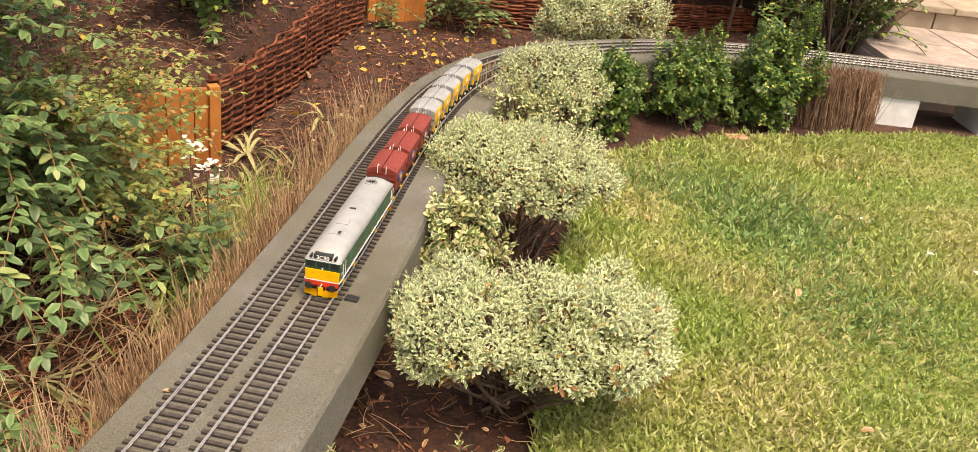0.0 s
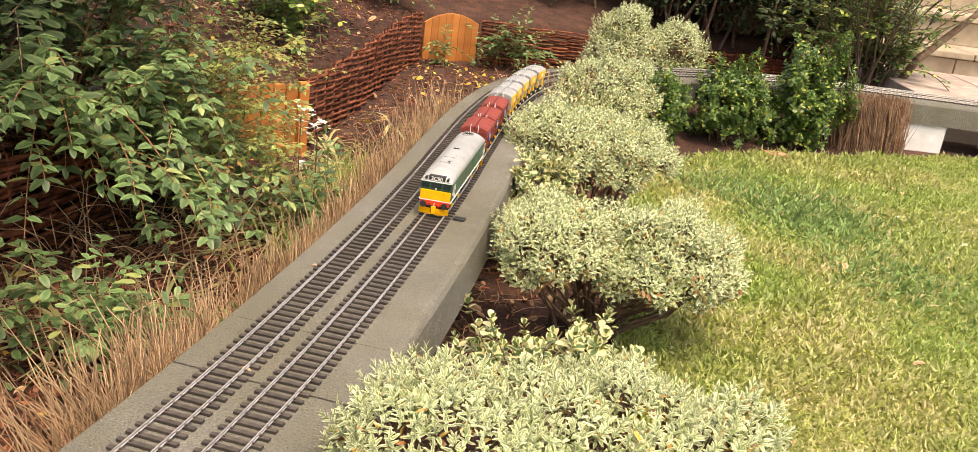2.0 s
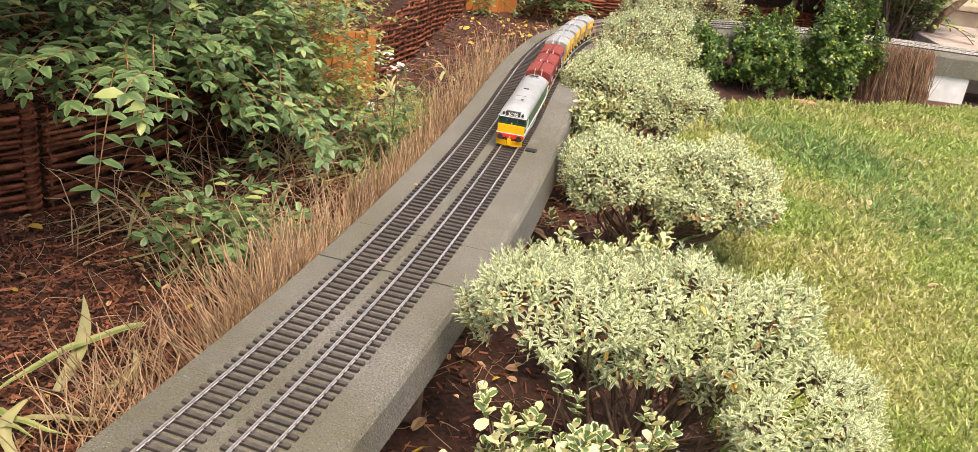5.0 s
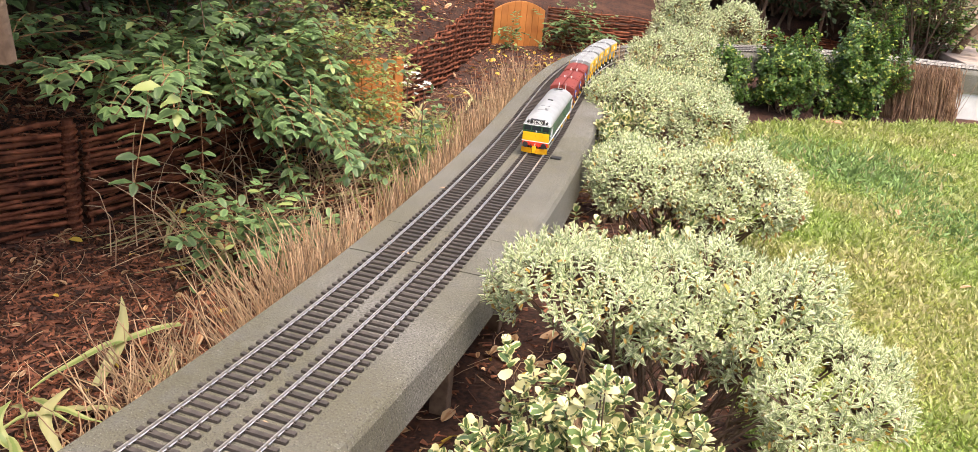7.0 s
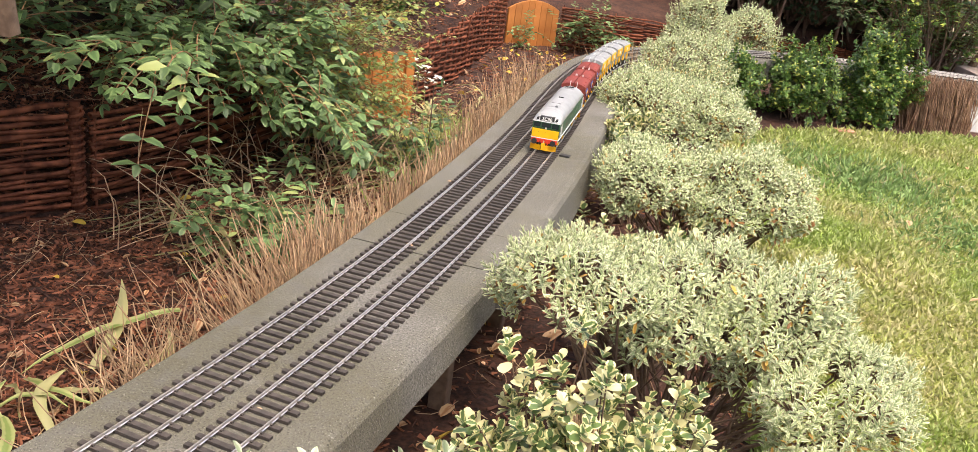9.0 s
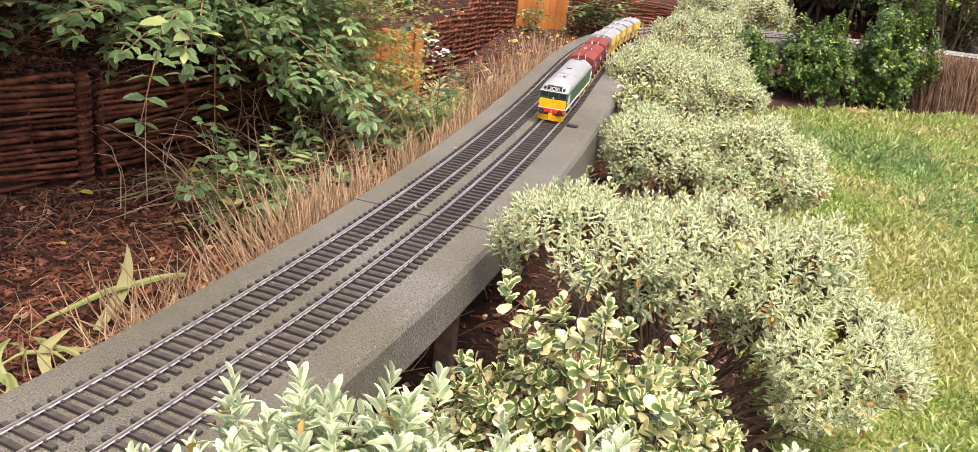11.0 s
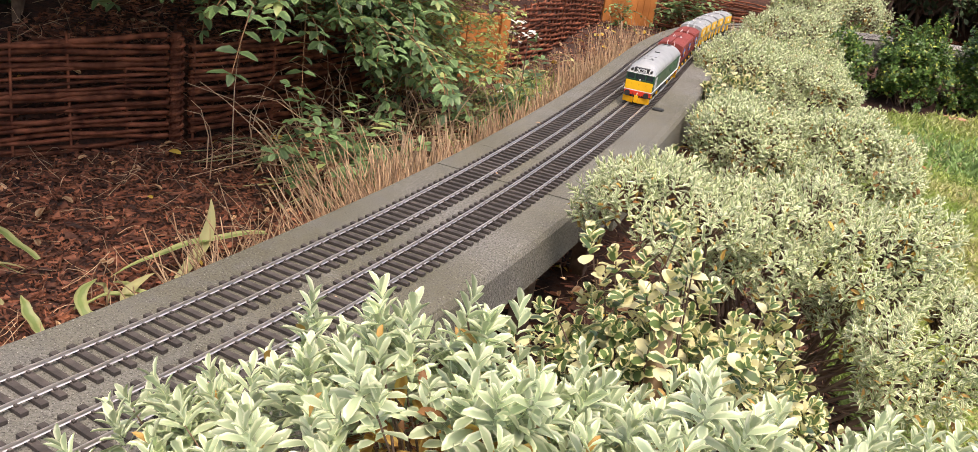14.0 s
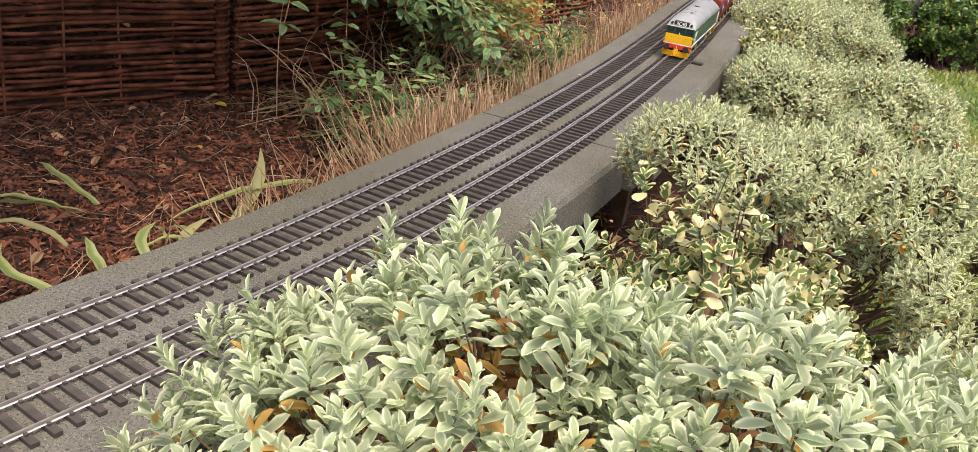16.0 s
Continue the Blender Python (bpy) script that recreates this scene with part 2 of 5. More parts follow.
def bulk(name, verts, faces, material, parent=None, uv=None, smooth=True):
    """One mesh from arrays: verts (n, 3), faces (m, k)."""
    verts, faces = np.asarray(verts, np.float32), np.asarray(faces, np.int32)
    me = bpy.data.meshes.new(name)
    m, k = faces.shape
    me.vertices.add(len(verts))
    me.vertices.foreach_set("co", verts.ravel())
    me.loops.add(m * k)
    me.loops.foreach_set("vertex_index", faces.ravel())
    me.polygons.add(m)
    me.polygons.foreach_set("loop_start", np.arange(0, m * k, k, dtype=np.int32))
    me.polygons.foreach_set("use_smooth", np.full(m, smooth))
    if uv is not None:
        layer = me.uv_layers.new(name="UVMap")
        layer.data.foreach_set("uv", np.asarray(uv, np.float32)[faces.ravel()].ravel())
    me.update(calc_edges=True)
    me.materials.append(material)
    ob = new(name, me)
    ob.parent = parent
    return ob


def unit(a):
    return a / np.maximum(np.linalg.norm(a, axis=-1, keepdims=True), 1e-9)


def leaf_shape(width, fold=0.25, curl=0.15, simple=False, belly=0.55, blunt=0.66):
    """A leaf one long along y: verts, triangles, uv."""
    if simple:
        v = [(0, 0, 0), (-width / 2, belly, fold * width / 2), (width / 2, belly, fold * width / 2), (0, 1, -curl), (0, belly, 0)]
        return np.array(v), np.array([(0, 4, 1), (0, 2, 4), (1, 4, 3), (4, 2, 3)]), np.array([(0.5, 0), (0, 0.5), (1, 0.5), (0.5, 1), (0.5, 0.5)])
    w1, w2 = width * 0.4, width * (0.5 if blunt > 0.5 else 0.38)
    if blunt <= 0.5:
        w1 = width * 0.5
    v = [(0, 0, 0), (-w1, 0.33, fold * w1), (0, 0.33, 0.02), (w1, 0.33, fold * w1), (-w2, 0.7, fold * w2 - curl * 0.4), (0, 0.7, -curl * 0.4), (w2, 0.7, fold * w2 - curl * 0.4),
         (-w2 * blunt, 0.91, fold * w2 * 0.6 - curl * 0.75), (w2 * blunt, 0.91, fold * w2 * 0.6 - curl * 0.75), (0, 1, -curl)]
    f = [(0, 2, 1), (0, 3, 2), (1, 2, 5), (1, 5, 4), (2, 3, 6), (2, 6, 5), (4, 5, 7), (5, 6, 8), (7, 5, 9), (5, 8, 9)]
    uv = [(0.5, 0), (0, 0.3), (0.5, 0.3), (1, 0.3), (0, 0.7), (0.5, 0.7), (1, 0.7), (0, 0.9), (1, 0.9), (0.5, 1)]
    return np.array(v), np.array(f), np.array(uv)


BLADE = (np.array([(-0.024, 0, 0), (0.024, 0, 0), (0, 0.55, 0.06), (0.0, 1, -0.3)]), np.array([(0, 1, 2), (1, 3, 2)]), np.array([(0, 0), (1, 0), (0.5, 0.5), (0.5, 1.0)]))


def scatter(shape, pos, along, up, size):
    """Copies of a leaf shape at pos, pointing along, with their upper side towards up."""
    v, f, uv = shape
    along = unit(along)
    side = unit(np.cross(along, up))
    nrm = np.cross(side, along)
    size = np.asarray(size)[:, None, None]
    out = pos[:, None] + size * (v[None, :, :1] * side[:, None] + v[None, :, 1:2] * along[:, None] + v[None, :, 2:] * nrm[:, None])
    n = len(pos)
    faces = (f[None] + (np.arange(n) * len(v))[:, None, None]).reshape(-1, 3)
    return out.reshape(-1, 3), faces, np.tile(uv, (n, 1))


def tubes(starts, ends, r0, r1, sag=None, steps=1, sides=4):
    """Many thin tapered stalks: verts, quads."""
    starts, ends = np.asarray(starts, float), np.asarray(ends, float)
    n = len(starts)
    r0, r1 = np.broadcast_to(r0, n), np.broadcast_to(r1, n)
    d = unit(ends - starts)
    ref = np.where(np.abs(d[:, 2:]) > 0.9, [[1.0, 0, 0]], [[0, 0, 1.0]])
    a = unit(np.cross(d, ref))
    b = np.cross(d, a)
    rings = []
    for i in range(steps + 1):
        t = i / steps
        c = starts + (ends - starts) * t
        if sag is not None:
            c = c + np.asarray(sag) * (4 * t * (1 - t))
        r = (r0 * (1 - t) + r1 * t)[:, None]
        for j in range(sides):
            w = 2 * math.pi * j / sides
            rings.append(c + r * (a * math.cos(w) + b * math.sin(w)))
    verts = np.stack(rings, 1)
    f = [(i * sides + j, i * sides + (j + 1) % sides, (i + 1) * sides + (j + 1) % sides, (i + 1) * sides + j) for i in range(steps) for j in range(sides)]
    faces = (np.array(f)[None] + (np.arange(n) * (steps + 1) * sides)[:, None, None]).reshape(-1, 4)
    return verts.reshape(-1, 3), faces


def joined(parts):
    vs, fs, us, base = [], [], [], 0
    for p in parts:
        vs.append(p[0])
        fs.append(p[1] + base)
        if len(p) > 2:
            us.append(p[2])
        base += len(p[0])
    return np.concatenate(vs), np.concatenate(fs), (np.concatenate(us) if us else None)


# ---- the line of the railway ----
LINE = [(-1.27, -1.6), (-1.0, -1.05), (-0.8, -0.62), (-0.655, -0.3), (-0.533, 0.0), (-0.439, 0.3), (-0.36, 0.6), (-0.294, 0.9), (-0.237, 1.2), (-0.188, 1.5),
        (-0.146, 1.8), (-0.1, 2.1), (-0.035, 2.4), (0.045, 2.62), (0.16, 2.82), (0.32, 2.98), (0.52, 3.12), (0.8, 3.25), (1.1, 3.32), (1.5, 3.34), (2.2, 3.3), (3.4, 3.2)]


def spline(points, step):
    """Points of a smooth curve at even steps, with its direction and the way along it."""
    p = np.array([points[0], *points, points[-1]], float)
    fine = []
    for i in range(1, len(p) - 2):
        for t in np.linspace(0, 1, 40, endpoint=False):
            a, b, c, d = p[i - 1:i + 3]
            fine.append(0.5 * (2 * b + (c - a) * t + (2 * a - 5 * b + 4 * c - d) * t * t + (3 * b - a - 3 * c + d) * t ** 3))
    fine = np.array(fine + [p[-1]])
    s = np.concatenate([[0], np.cumsum(np.linalg.norm(np.diff(fine, axis=0), axis=1))])
    even = np.arange(0, s[-1], step)
    xy = np.stack([np.interp(even, s, fine[:, i]) for i in (0, 1)], 1)
    d = unit(np.gradient(xy, axis=0))
    return xy, d, even


def sweep(name, profile, xy, d, material, parent, bevel_ends=True, smooth=False):
    """A profile (offset to the right, height) carried along a line."""
    right = np.stack([d[:, 1], -d[:, 0]], 1)
    k = len(profile)
    v = np.concatenate([np.concatenate([xy + right * o, np.full((len(xy), 1), h)], 1)[:, None] for o, h in profile], 1).reshape(-1, 3)
    f = [(i * k + j, i * k + (j + 1) % k, (i + 1) * k + (j + 1) % k, (i + 1) * k + j) for i in range(len(xy) - 1) for j in range(k)]
    bm = bmesh.new()
    vs = [bm.verts.new(c) for c in v]
    for q in f:
        bm.faces.new([vs[i] for i in q][::-1])
    bm.faces.new(vs[:k])
    bm.faces.new(vs[-k:][::-1])
    bmesh.ops.recalc_face_normals(bm, faces=bm.faces)
    return part(name, bm, material, parent, smooth=smooth)


fine_xy, fine_d, fine_s = spline(LINE, 0.01)


def on_line(s):
    return np.array([np.interp(s, fine_s, fine_xy[:, i]) for i in (0, 1)]), unit(np.array([np.interp(s, fine_s, fine_d[:, i]) for i in (0, 1)]))


def line_at_y(y):
    """The way along the line where it passes y (on the stretch before the bend)."""
    return float(np.interp(y, fine_xy[:330, 1], fine_s[:330]))


# ---- ground ----
def grid_sheet(name, x0, x1, y0, y1, nx, ny, height, material, parent=None):
    xs, ys = np.linspace(x0, x1, nx), np.linspace(y0, y1, ny)
    v = np.array([(x, y, height(x, y)) for y in ys for x in xs])
    f = np.array([(j * nx + i, j * nx + i + 1, (j + 1) * nx + i + 1, (j + 1) * nx + i) for j in range(ny - 1) for i in range(nx - 1)])
    return bulk(name, v, f, material, parent)


FENCE = [(-1.62, 0.5), (-1.306, 0.926), (-1.124, 1.142), (-0.99, 1.4), (-0.9, 1.8), (-0.86, 2.2), (-0.84, 2.37), (-0.64, 2.36), (-0.645, 2.5), (-0.57, 2.85), (-0.53, 3.3), (-0.5, 3.7), (-0.44, 4.05),
         (-0.18, 4.2), (0.12, 4.2), (0.5, 4.32), (1.0, 4.55), (1.8, 4.9)]
fence_xy, fence_d, fence_s = spline(FENCE, 0.05)


def behind_fence(x, y):
    """How far a place lies behind the wicker edging (negative: in front)."""
    i = int(np.argmin((fence_xy[:, 0] - x) ** 2 + (fence_xy[:, 1] - y) ** 2))
    dx, dy = x - fence_xy[i, 0], y - fence_xy[i, 1]
    side = fence_d[i, 0] * dy - fence_d[i, 1] * dx
    return math.copysign(math.hypot(dx, dy), side)


def ground_height(x, y):
    h = GROUND + 0.012 * noise.noise((x * 3, y * 3, 0)) + 0.006 * noise.noise((x * 14, y * 14, 3))
    if x < 0.3 or y > 3.9:
        b = behind_fence(x, y)
        h += 0.19 * min(max((b - 0.02) / 0.08, 0), 1) + 0.22 * min(max(b - 0.1, 0), 1.2)
    rise = min(max((y - 2.75) / 0.45, 0), 1) * min(max((x - 0.25) / 0.3, 0), 1) * min(max((4.0 - y) / 0.3, 0), 1)
    return h + 0.05 * rise * rise * (3 - 2 * rise)


def lawn_edge(y):
    """The lawn's left edge at y."""
    return float(np.interp(y, [-2, 0, 0.6, 1.3, 1.8, 2.3, 2.75, 3.0], [0.3, 0.2, 0.2, 0.2, 0.28, 0.36, 0.44, 0.62])) + 0.02 * noise.noise((y * 5, 7, 0))


def lawn_back(x):
    return float(np.interp(x, [0.45, 0.7, 1.0, 1.3, 1.6, 3.0], [2.63, 2.82, 2.94, 3.01, 3.1, 3.12])) + 0.03 * noise.noise((x * 4, 1, 5))


ground = grid_sheet("ground", -3.0, 4.0, -3.0, 7.0, 180, 250, ground_height, SOIL)
tagged(ground, "dark brown soil of the planting beds, strewn with bark", "soil", kind="structure")
far = 2500.0
horizon = bulk("ground_far", [(-far, -far, -0.3), (far, -far, -0.3), (far, far, -0.3), (-far, far, -0.3)], [(0, 1, 2, 3)], LAWN)
tagged(horizon, "level ground reaching to the horizon", "ground", kind="structure")

# ---- lawn ----
rng = np.random.default_rng(5)
lv, lf = [], []
ys = np.linspace(-2.0, 3.12, 120)
for j, y in enumerate(ys):
    for i in range(60):
        x0 = lawn_edge(y)
        x = x0 + (3.6 - x0) * (i / 59) ** 1.3
        yy = min(y, lawn_back(x))
        lv.append((x, yy, ground_height(x, yy) + 0.016 - (0.03 if i == 0 else 0)))
for j in range(119):
    for i in range(59):
        lf.append((j * 60 + i, j * 60 + i + 1, (j + 1) * 60 + i + 1, (j + 1) * 60 + i))
lawn = bulk("lawn", lv, lf, LAWN)
tagged(lawn, "short mown lawn, green with straw-coloured worn patches", "lawn", kind="structure")


def blades(n, xlo, xhi, ylo, yhi, low, high):
    p = []
    while len(p) < n:
        x, y = rng.uniform(xlo, xhi), rng.uniform(ylo, yhi)
        if x > lawn_edge(y) - 0.01 and y < lawn_back(x):
            p.append((x, y))
    p = np.array(p)
    lush = np.array([noise.noise((x * 1.6, y * 1.6, 9)) for x, y in p])
    h = rng.uniform(low, high, n) * (1 + 0.5 * np.clip(lush, -0.6, 1))
    pos = np.concatenate([p, np.array([[ground_height(x, y) + 0.012] for x, y in p])], 1)
    lean = np.concatenate([rng.normal(0, 1.05, (n, 2)), np.ones((n, 1))], 1)
    up = np.concatenate([rng.normal(0, 1, (n, 2)), np.full((n, 1), 0.3)], 1)
    return scatter(BLADE, pos, lean, up, h)


grass = bulk("grass", *joined([blades(230000, 0.15, 1.9, 0.1, 2.0, 0.011, 0.03), blades(90000, 0.25, 2.4, 1.9, 3.12, 0.012, 0.032)])[:2], GRASS)
def tuft(n, x, y, sx, sy, low, high):
    v, f, uv = blades(n, 0.5, 1.5, 1.0, 2.5, low, high)
    per = len(v) // n
    home = v.reshape(n, per, 3)[:, :1]
    goal = np.stack([rng.normal(x, sx, n), rng.normal(y, sy, n)], 1)
    goal[:, 1] = np.minimum(goal[:, 1], 2.8)
    z = np.array([ground_height(a, b) for a, b in goal]) + 0.012
    return (v.reshape(n, per, 3) - home + np.concatenate([goal, z[:, None]], 1)[:, None]).reshape(-1, 3), f, uv


lush = joined([tuft(4200, 0.9, 2.3, 0.11, 0.12, 0.02, 0.045), tuft(2200, 1.0, 1.85, 0.12, 0.12, 0.02, 0.038), tuft(1600, 0.66, 2.5, 0.1, 0.08, 0.02, 0.04)])
tagged(bulk("lush_grass", *lush[:2], LUSH), "taller darker green patches of grass", "grass", kind="stuff")
tagged(grass, "green grass blades with dry straw among them", "grass", kind="stuff")

# ---- the railway slab ----
JOINT = line_at_y(0.652)
viaduct = empty("concrete_trackbed")
tagged(viaduct, "raised grey concrete trackbed of a garden railway", "trackbed")
LEFT, RIGHT, DEEP = -0.11, 0.125, 0.057
profile = [(LEFT, -0.004), (LEFT + 0.004, 0.0), (RIGHT - 0.015, 0.0), (RIGHT - 0.006, -0.003), (RIGHT - 0.001, -0.01), (RIGHT + 0.004, -DEEP), (LEFT, -DEEP)]
FAR_JOINT = line_at_y(2.4) + 1.45
CRACK = line_at_y(0.79)
for a, b, shift in ((0, JOINT - 0.0018, 0.0), (JOINT + 0.0018, CRACK - 0.0005, 0.013), (CRACK + 0.0005, FAR_JOINT - 0.001, 0.013), (FAR_JOINT + 0.001, fine_s[-1], 0.013)):
    ss = np.arange(a, b, 0.02)
    ss = np.append(ss[:-1], b)
    pts = [on_line(s) for s in ss]
    sweep("slab", [(o + (shift if o > 0 else 0), h * (1.45 if a > JOINT + 0.1 and h < -0.02 else 1)) for o, h in profile], np.array([p for p, _ in pts]), np.array([q for _, q in pts]), CONCRETE, viaduct)
for s in (0.3, 0.75, 1.2, 1.62, 2.0, JOINT, 2.75, 3.2, 3.7, 4.2, 4.6):
    (x, y), dd = on_line(s)
    turn = math.degrees(math.atan2(dd[1], dd[0]))
    for o in (-0.06, 0.05):
        block("pier", (-0.014, o - 0.014, GROUND - 0.06), (0.014, o + 0.014, -DEEP), BARK, viaduct, 0.003, m=pose(x, y, 0, 0, 0, turn))

# ---- tracks ----
GAUGE, SPREAD = 0.033, 0.0395
sleeper_bm = bmesh.new()
box(sleeper_bm, (-0.0031, -0.030, 0.0), (0.0031, 0.030, 0.0035))
for y in (-0.0195, -0.0145, 0.0145, 0.0195):
    box(sleeper_bm, (-0.0013, y - 0.0014, 0.0034), (0.0013, y + 0.0014, 0.0053))
SLEEPER_MESH = bpy.data.meshes.new("sleeper")
sleeper_bm.to_mesh(SLEEPER_MESH)
sleeper_bm.free()
SLEEPER_MESH.materials.append(SLEEPER)
tracks = []
for side in (-1, 1):
    track = empty("railway_track")
    tagged(track, "model railway track with steel rails on dark plastic sleepers", "track", "railway tracks")
    tracks.append(track)
    off = side * SPREAD + 0.003
    for r in (-1, 1):
        c = off + r * (GAUGE / 2 + 0.0008)
        prof = [(c - 0.0008, 0.0082), (c + 0.0008, 0.0082), (c + 0.0009, 0.0068), (c + 0.0004, 0.0064), (c + 0.0004, 0.0054), (c + 0.0014, 0.0046), (c - 0.0014, 0.0046), (c - 0.0004, 0.0054),
                (c - 0.0004, 0.0064), (c - 0.0009, 0.0068)]
        sweep("rail", prof, fine_xy[::2], fine_d[::2], RAIL, track)
    rest_v, rest_f = [], []
    for k, s in enumerate(np.arange(0.9, fine_s[-1] - 0.05, 0.016)):
        (x, y), dd = on_line(s)
        px, py = x + dd[1] * off, y - dd[0] * off
        m = pose(px, py, 0.0005, 0, 0, math.degrees(math.atan2(dd[1], dd[0])) + rng.normal(0, 0.5))
        if line_at_y(-0.45) < s < line_at_y(-0.45) + 2.35:
            piece("sleeper", SLEEPER_MESH, track, m)
        else:
            base = len(rest_v)
            rest_v += [tuple(m @ v.co) for v in SLEEPER_MESH.vertices]
            rest_f += [[base + i for i in p.vertices] for p in SLEEPER_MESH.polygons]
    rest = bulk("sleeper_run", rest_v, rest_f, SLEEPER, track, smooth=False)
    rest["kind"] = "stuff"


# ---- bushes ----
def lump(d, seed):
    return np.array([noise.noise((*(1.8 * v), )) for v in d + seed]) * 0.36 + np.array([noise.noise((*(5.0 * v), )) for v in d + seed]) * 0.3


def crown_points(lobes, count, rng, low=-0.5, depth=0.2, rugged=1.0):
    """Places and outward directions over the uneven surface of a crown."""
    vol = np.array([a[3] * a[4] + a[3] * a[5] + a[4] * a[5] for a in lobes])
    pos, out = [], []
    for k, (cx, cy, cz, rx, ry, rz) in enumerate(lobes):
        n = int(count * vol[k] / vol.sum())
        d = unit(rng.normal(0, 1, (n * 3, 3)))
        d = d[d[:, 2] > low][:n]
        r = (1 + rugged * lump(d, k * 3.7 + cx * 9)) * (1 - depth * rng.random(len(d)) ** 2)
        p = np.array([cx, cy, cz]) + d * r[:, None] * [rx, ry, rz]
        keep = np.ones(len(p), bool)
        for q, o in enumerate(lobes):
            if q != k:
                keep &= (((p - o[:3]) / o[3:]) ** 2).sum(1) > 0.7
        pos.append(p[keep])
        out.append(unit(d / [rx, ry, rz])[keep])
    return np.concatenate(pos), np.concatenate(out)


def rosettes(pos, out, rng, leaf, pairs, shape, stem=1.1, upright=0.55):
    """Tufts of paired leaves at the shoot tips."""
    ax = unit(out * 0.6 + [0, 0, upright] + rng.normal(0, 0.22, out.shape))
    ref = unit(np.cross(ax, rng.normal(0, 1, ax.shape)))
    oth = np.cross(ax, ref)
    res = []
    for k in range(pairs):
        t = k / max(pairs - 1, 1)
        base = ax * (leaf * stem * (t - 0.6))
        for sgn in (1, -1):
            w = ref if k % 2 == 0 else oth
            w = unit(w * sgn + rng.normal(0, 0.15, w.shape))
            al = unit(w * (1.15 - 0.75 * t) + ax * (0.25 + 0.75 * t))
            size = leaf * (1.0 - 0.35 * t) * rng.uniform(0.75, 1.2, len(pos))
            res.append(scatter(shape, pos + base, al, ax - w * 0.3 + rng.normal(0, 0.12, ax.shape), size))
    return joined(res)


def bush(name, label, lobes, count, leaf, material, pairs=5, shape=None, stems=60, group="", category="bush", seed=1, low=-0.5, stem_r=0.002, upright=0.55, stem=1.1, depth=0.2, rugged=1.0):
    rng = np.random.default_rng(seed)
    lobes = np.array(lobes, float)
    foot = np.array([lobes[:, 0].mean(), lobes[:, 1].mean(), GROUND - 0.01])
    root = empty(name, foot)
    tagged(root, label, category, group)
    pos, out = crown_points(lobes, count, rng, low, depth, rugged)
    v, f, uv = rosettes(pos, out, rng, leaf, pairs, shape or leaf_shape(0.33, 0.35), stem, upright)
    bulk("foliage", v - foot, f, material, root, uv)
    if material in (HEBE, FINE_HEBE):
        some = rng.choice(len(pos), int(len(pos) * 0.3), replace=False)
        n = len(some) * 3
        at_p = np.repeat(pos[some] - out[some] * leaf * 1.9, 3, 0) + rng.normal(0, leaf * 0.4, (n, 3))
        w = scatter(leaf_shape(0.4, 0.35), at_p - foot, rng.normal(0, 1, (n, 3)) + [0, 0, -0.2], rng.normal(0, 0.5, (n, 3)) + [0, 0, 1], leaf * rng.uniform(0.6, 1.1, n))
        ob = bulk("withered_foliage", w[0], w[1], WITHERED, root, w[2])
        ob["label"] = "withered orange-brown inner leaves"
    pick = rng.choice(len(pos), min(stems, len(pos)), replace=False)
    starts = foot + np.concatenate([rng.normal(0, 0.25, (len(pick), 2)) * lobes[0, 3], np.full((len(pick), 1), 0.0)], 1)
    mid = starts * 0.45 + pos[pick] * 0.55 + [0, 0, -0.02]
    a = tubes(starts - foot, mid - foot, stem_r * 1.6, stem_r, sides=5)
    b = tubes(mid - foot, pos[pick] - out[pick] * leaf - foot, stem_r, stem_r * 0.4, sides=4)
    more = rng.choice(len(pos), min(stems * 3, len(pos)), replace=False)
    near = pick[np.argmin(((pos[more][:, None] - pos[pick][None]) ** 2).sum(2), 1)]
    m2 = starts[np.searchsorted(np.sort(pick), near) % len(pick)] * 0.0 + pos[near] * 0.6 + foot * 0.4
    c = tubes(m2 - foot, pos[more] - foot, stem_r * 0.6, stem_r * 0.3, sides=4)
    v, f, _ = joined([a, b, c])
    bulk("branchwork", v, f, BARK, root)
    return root


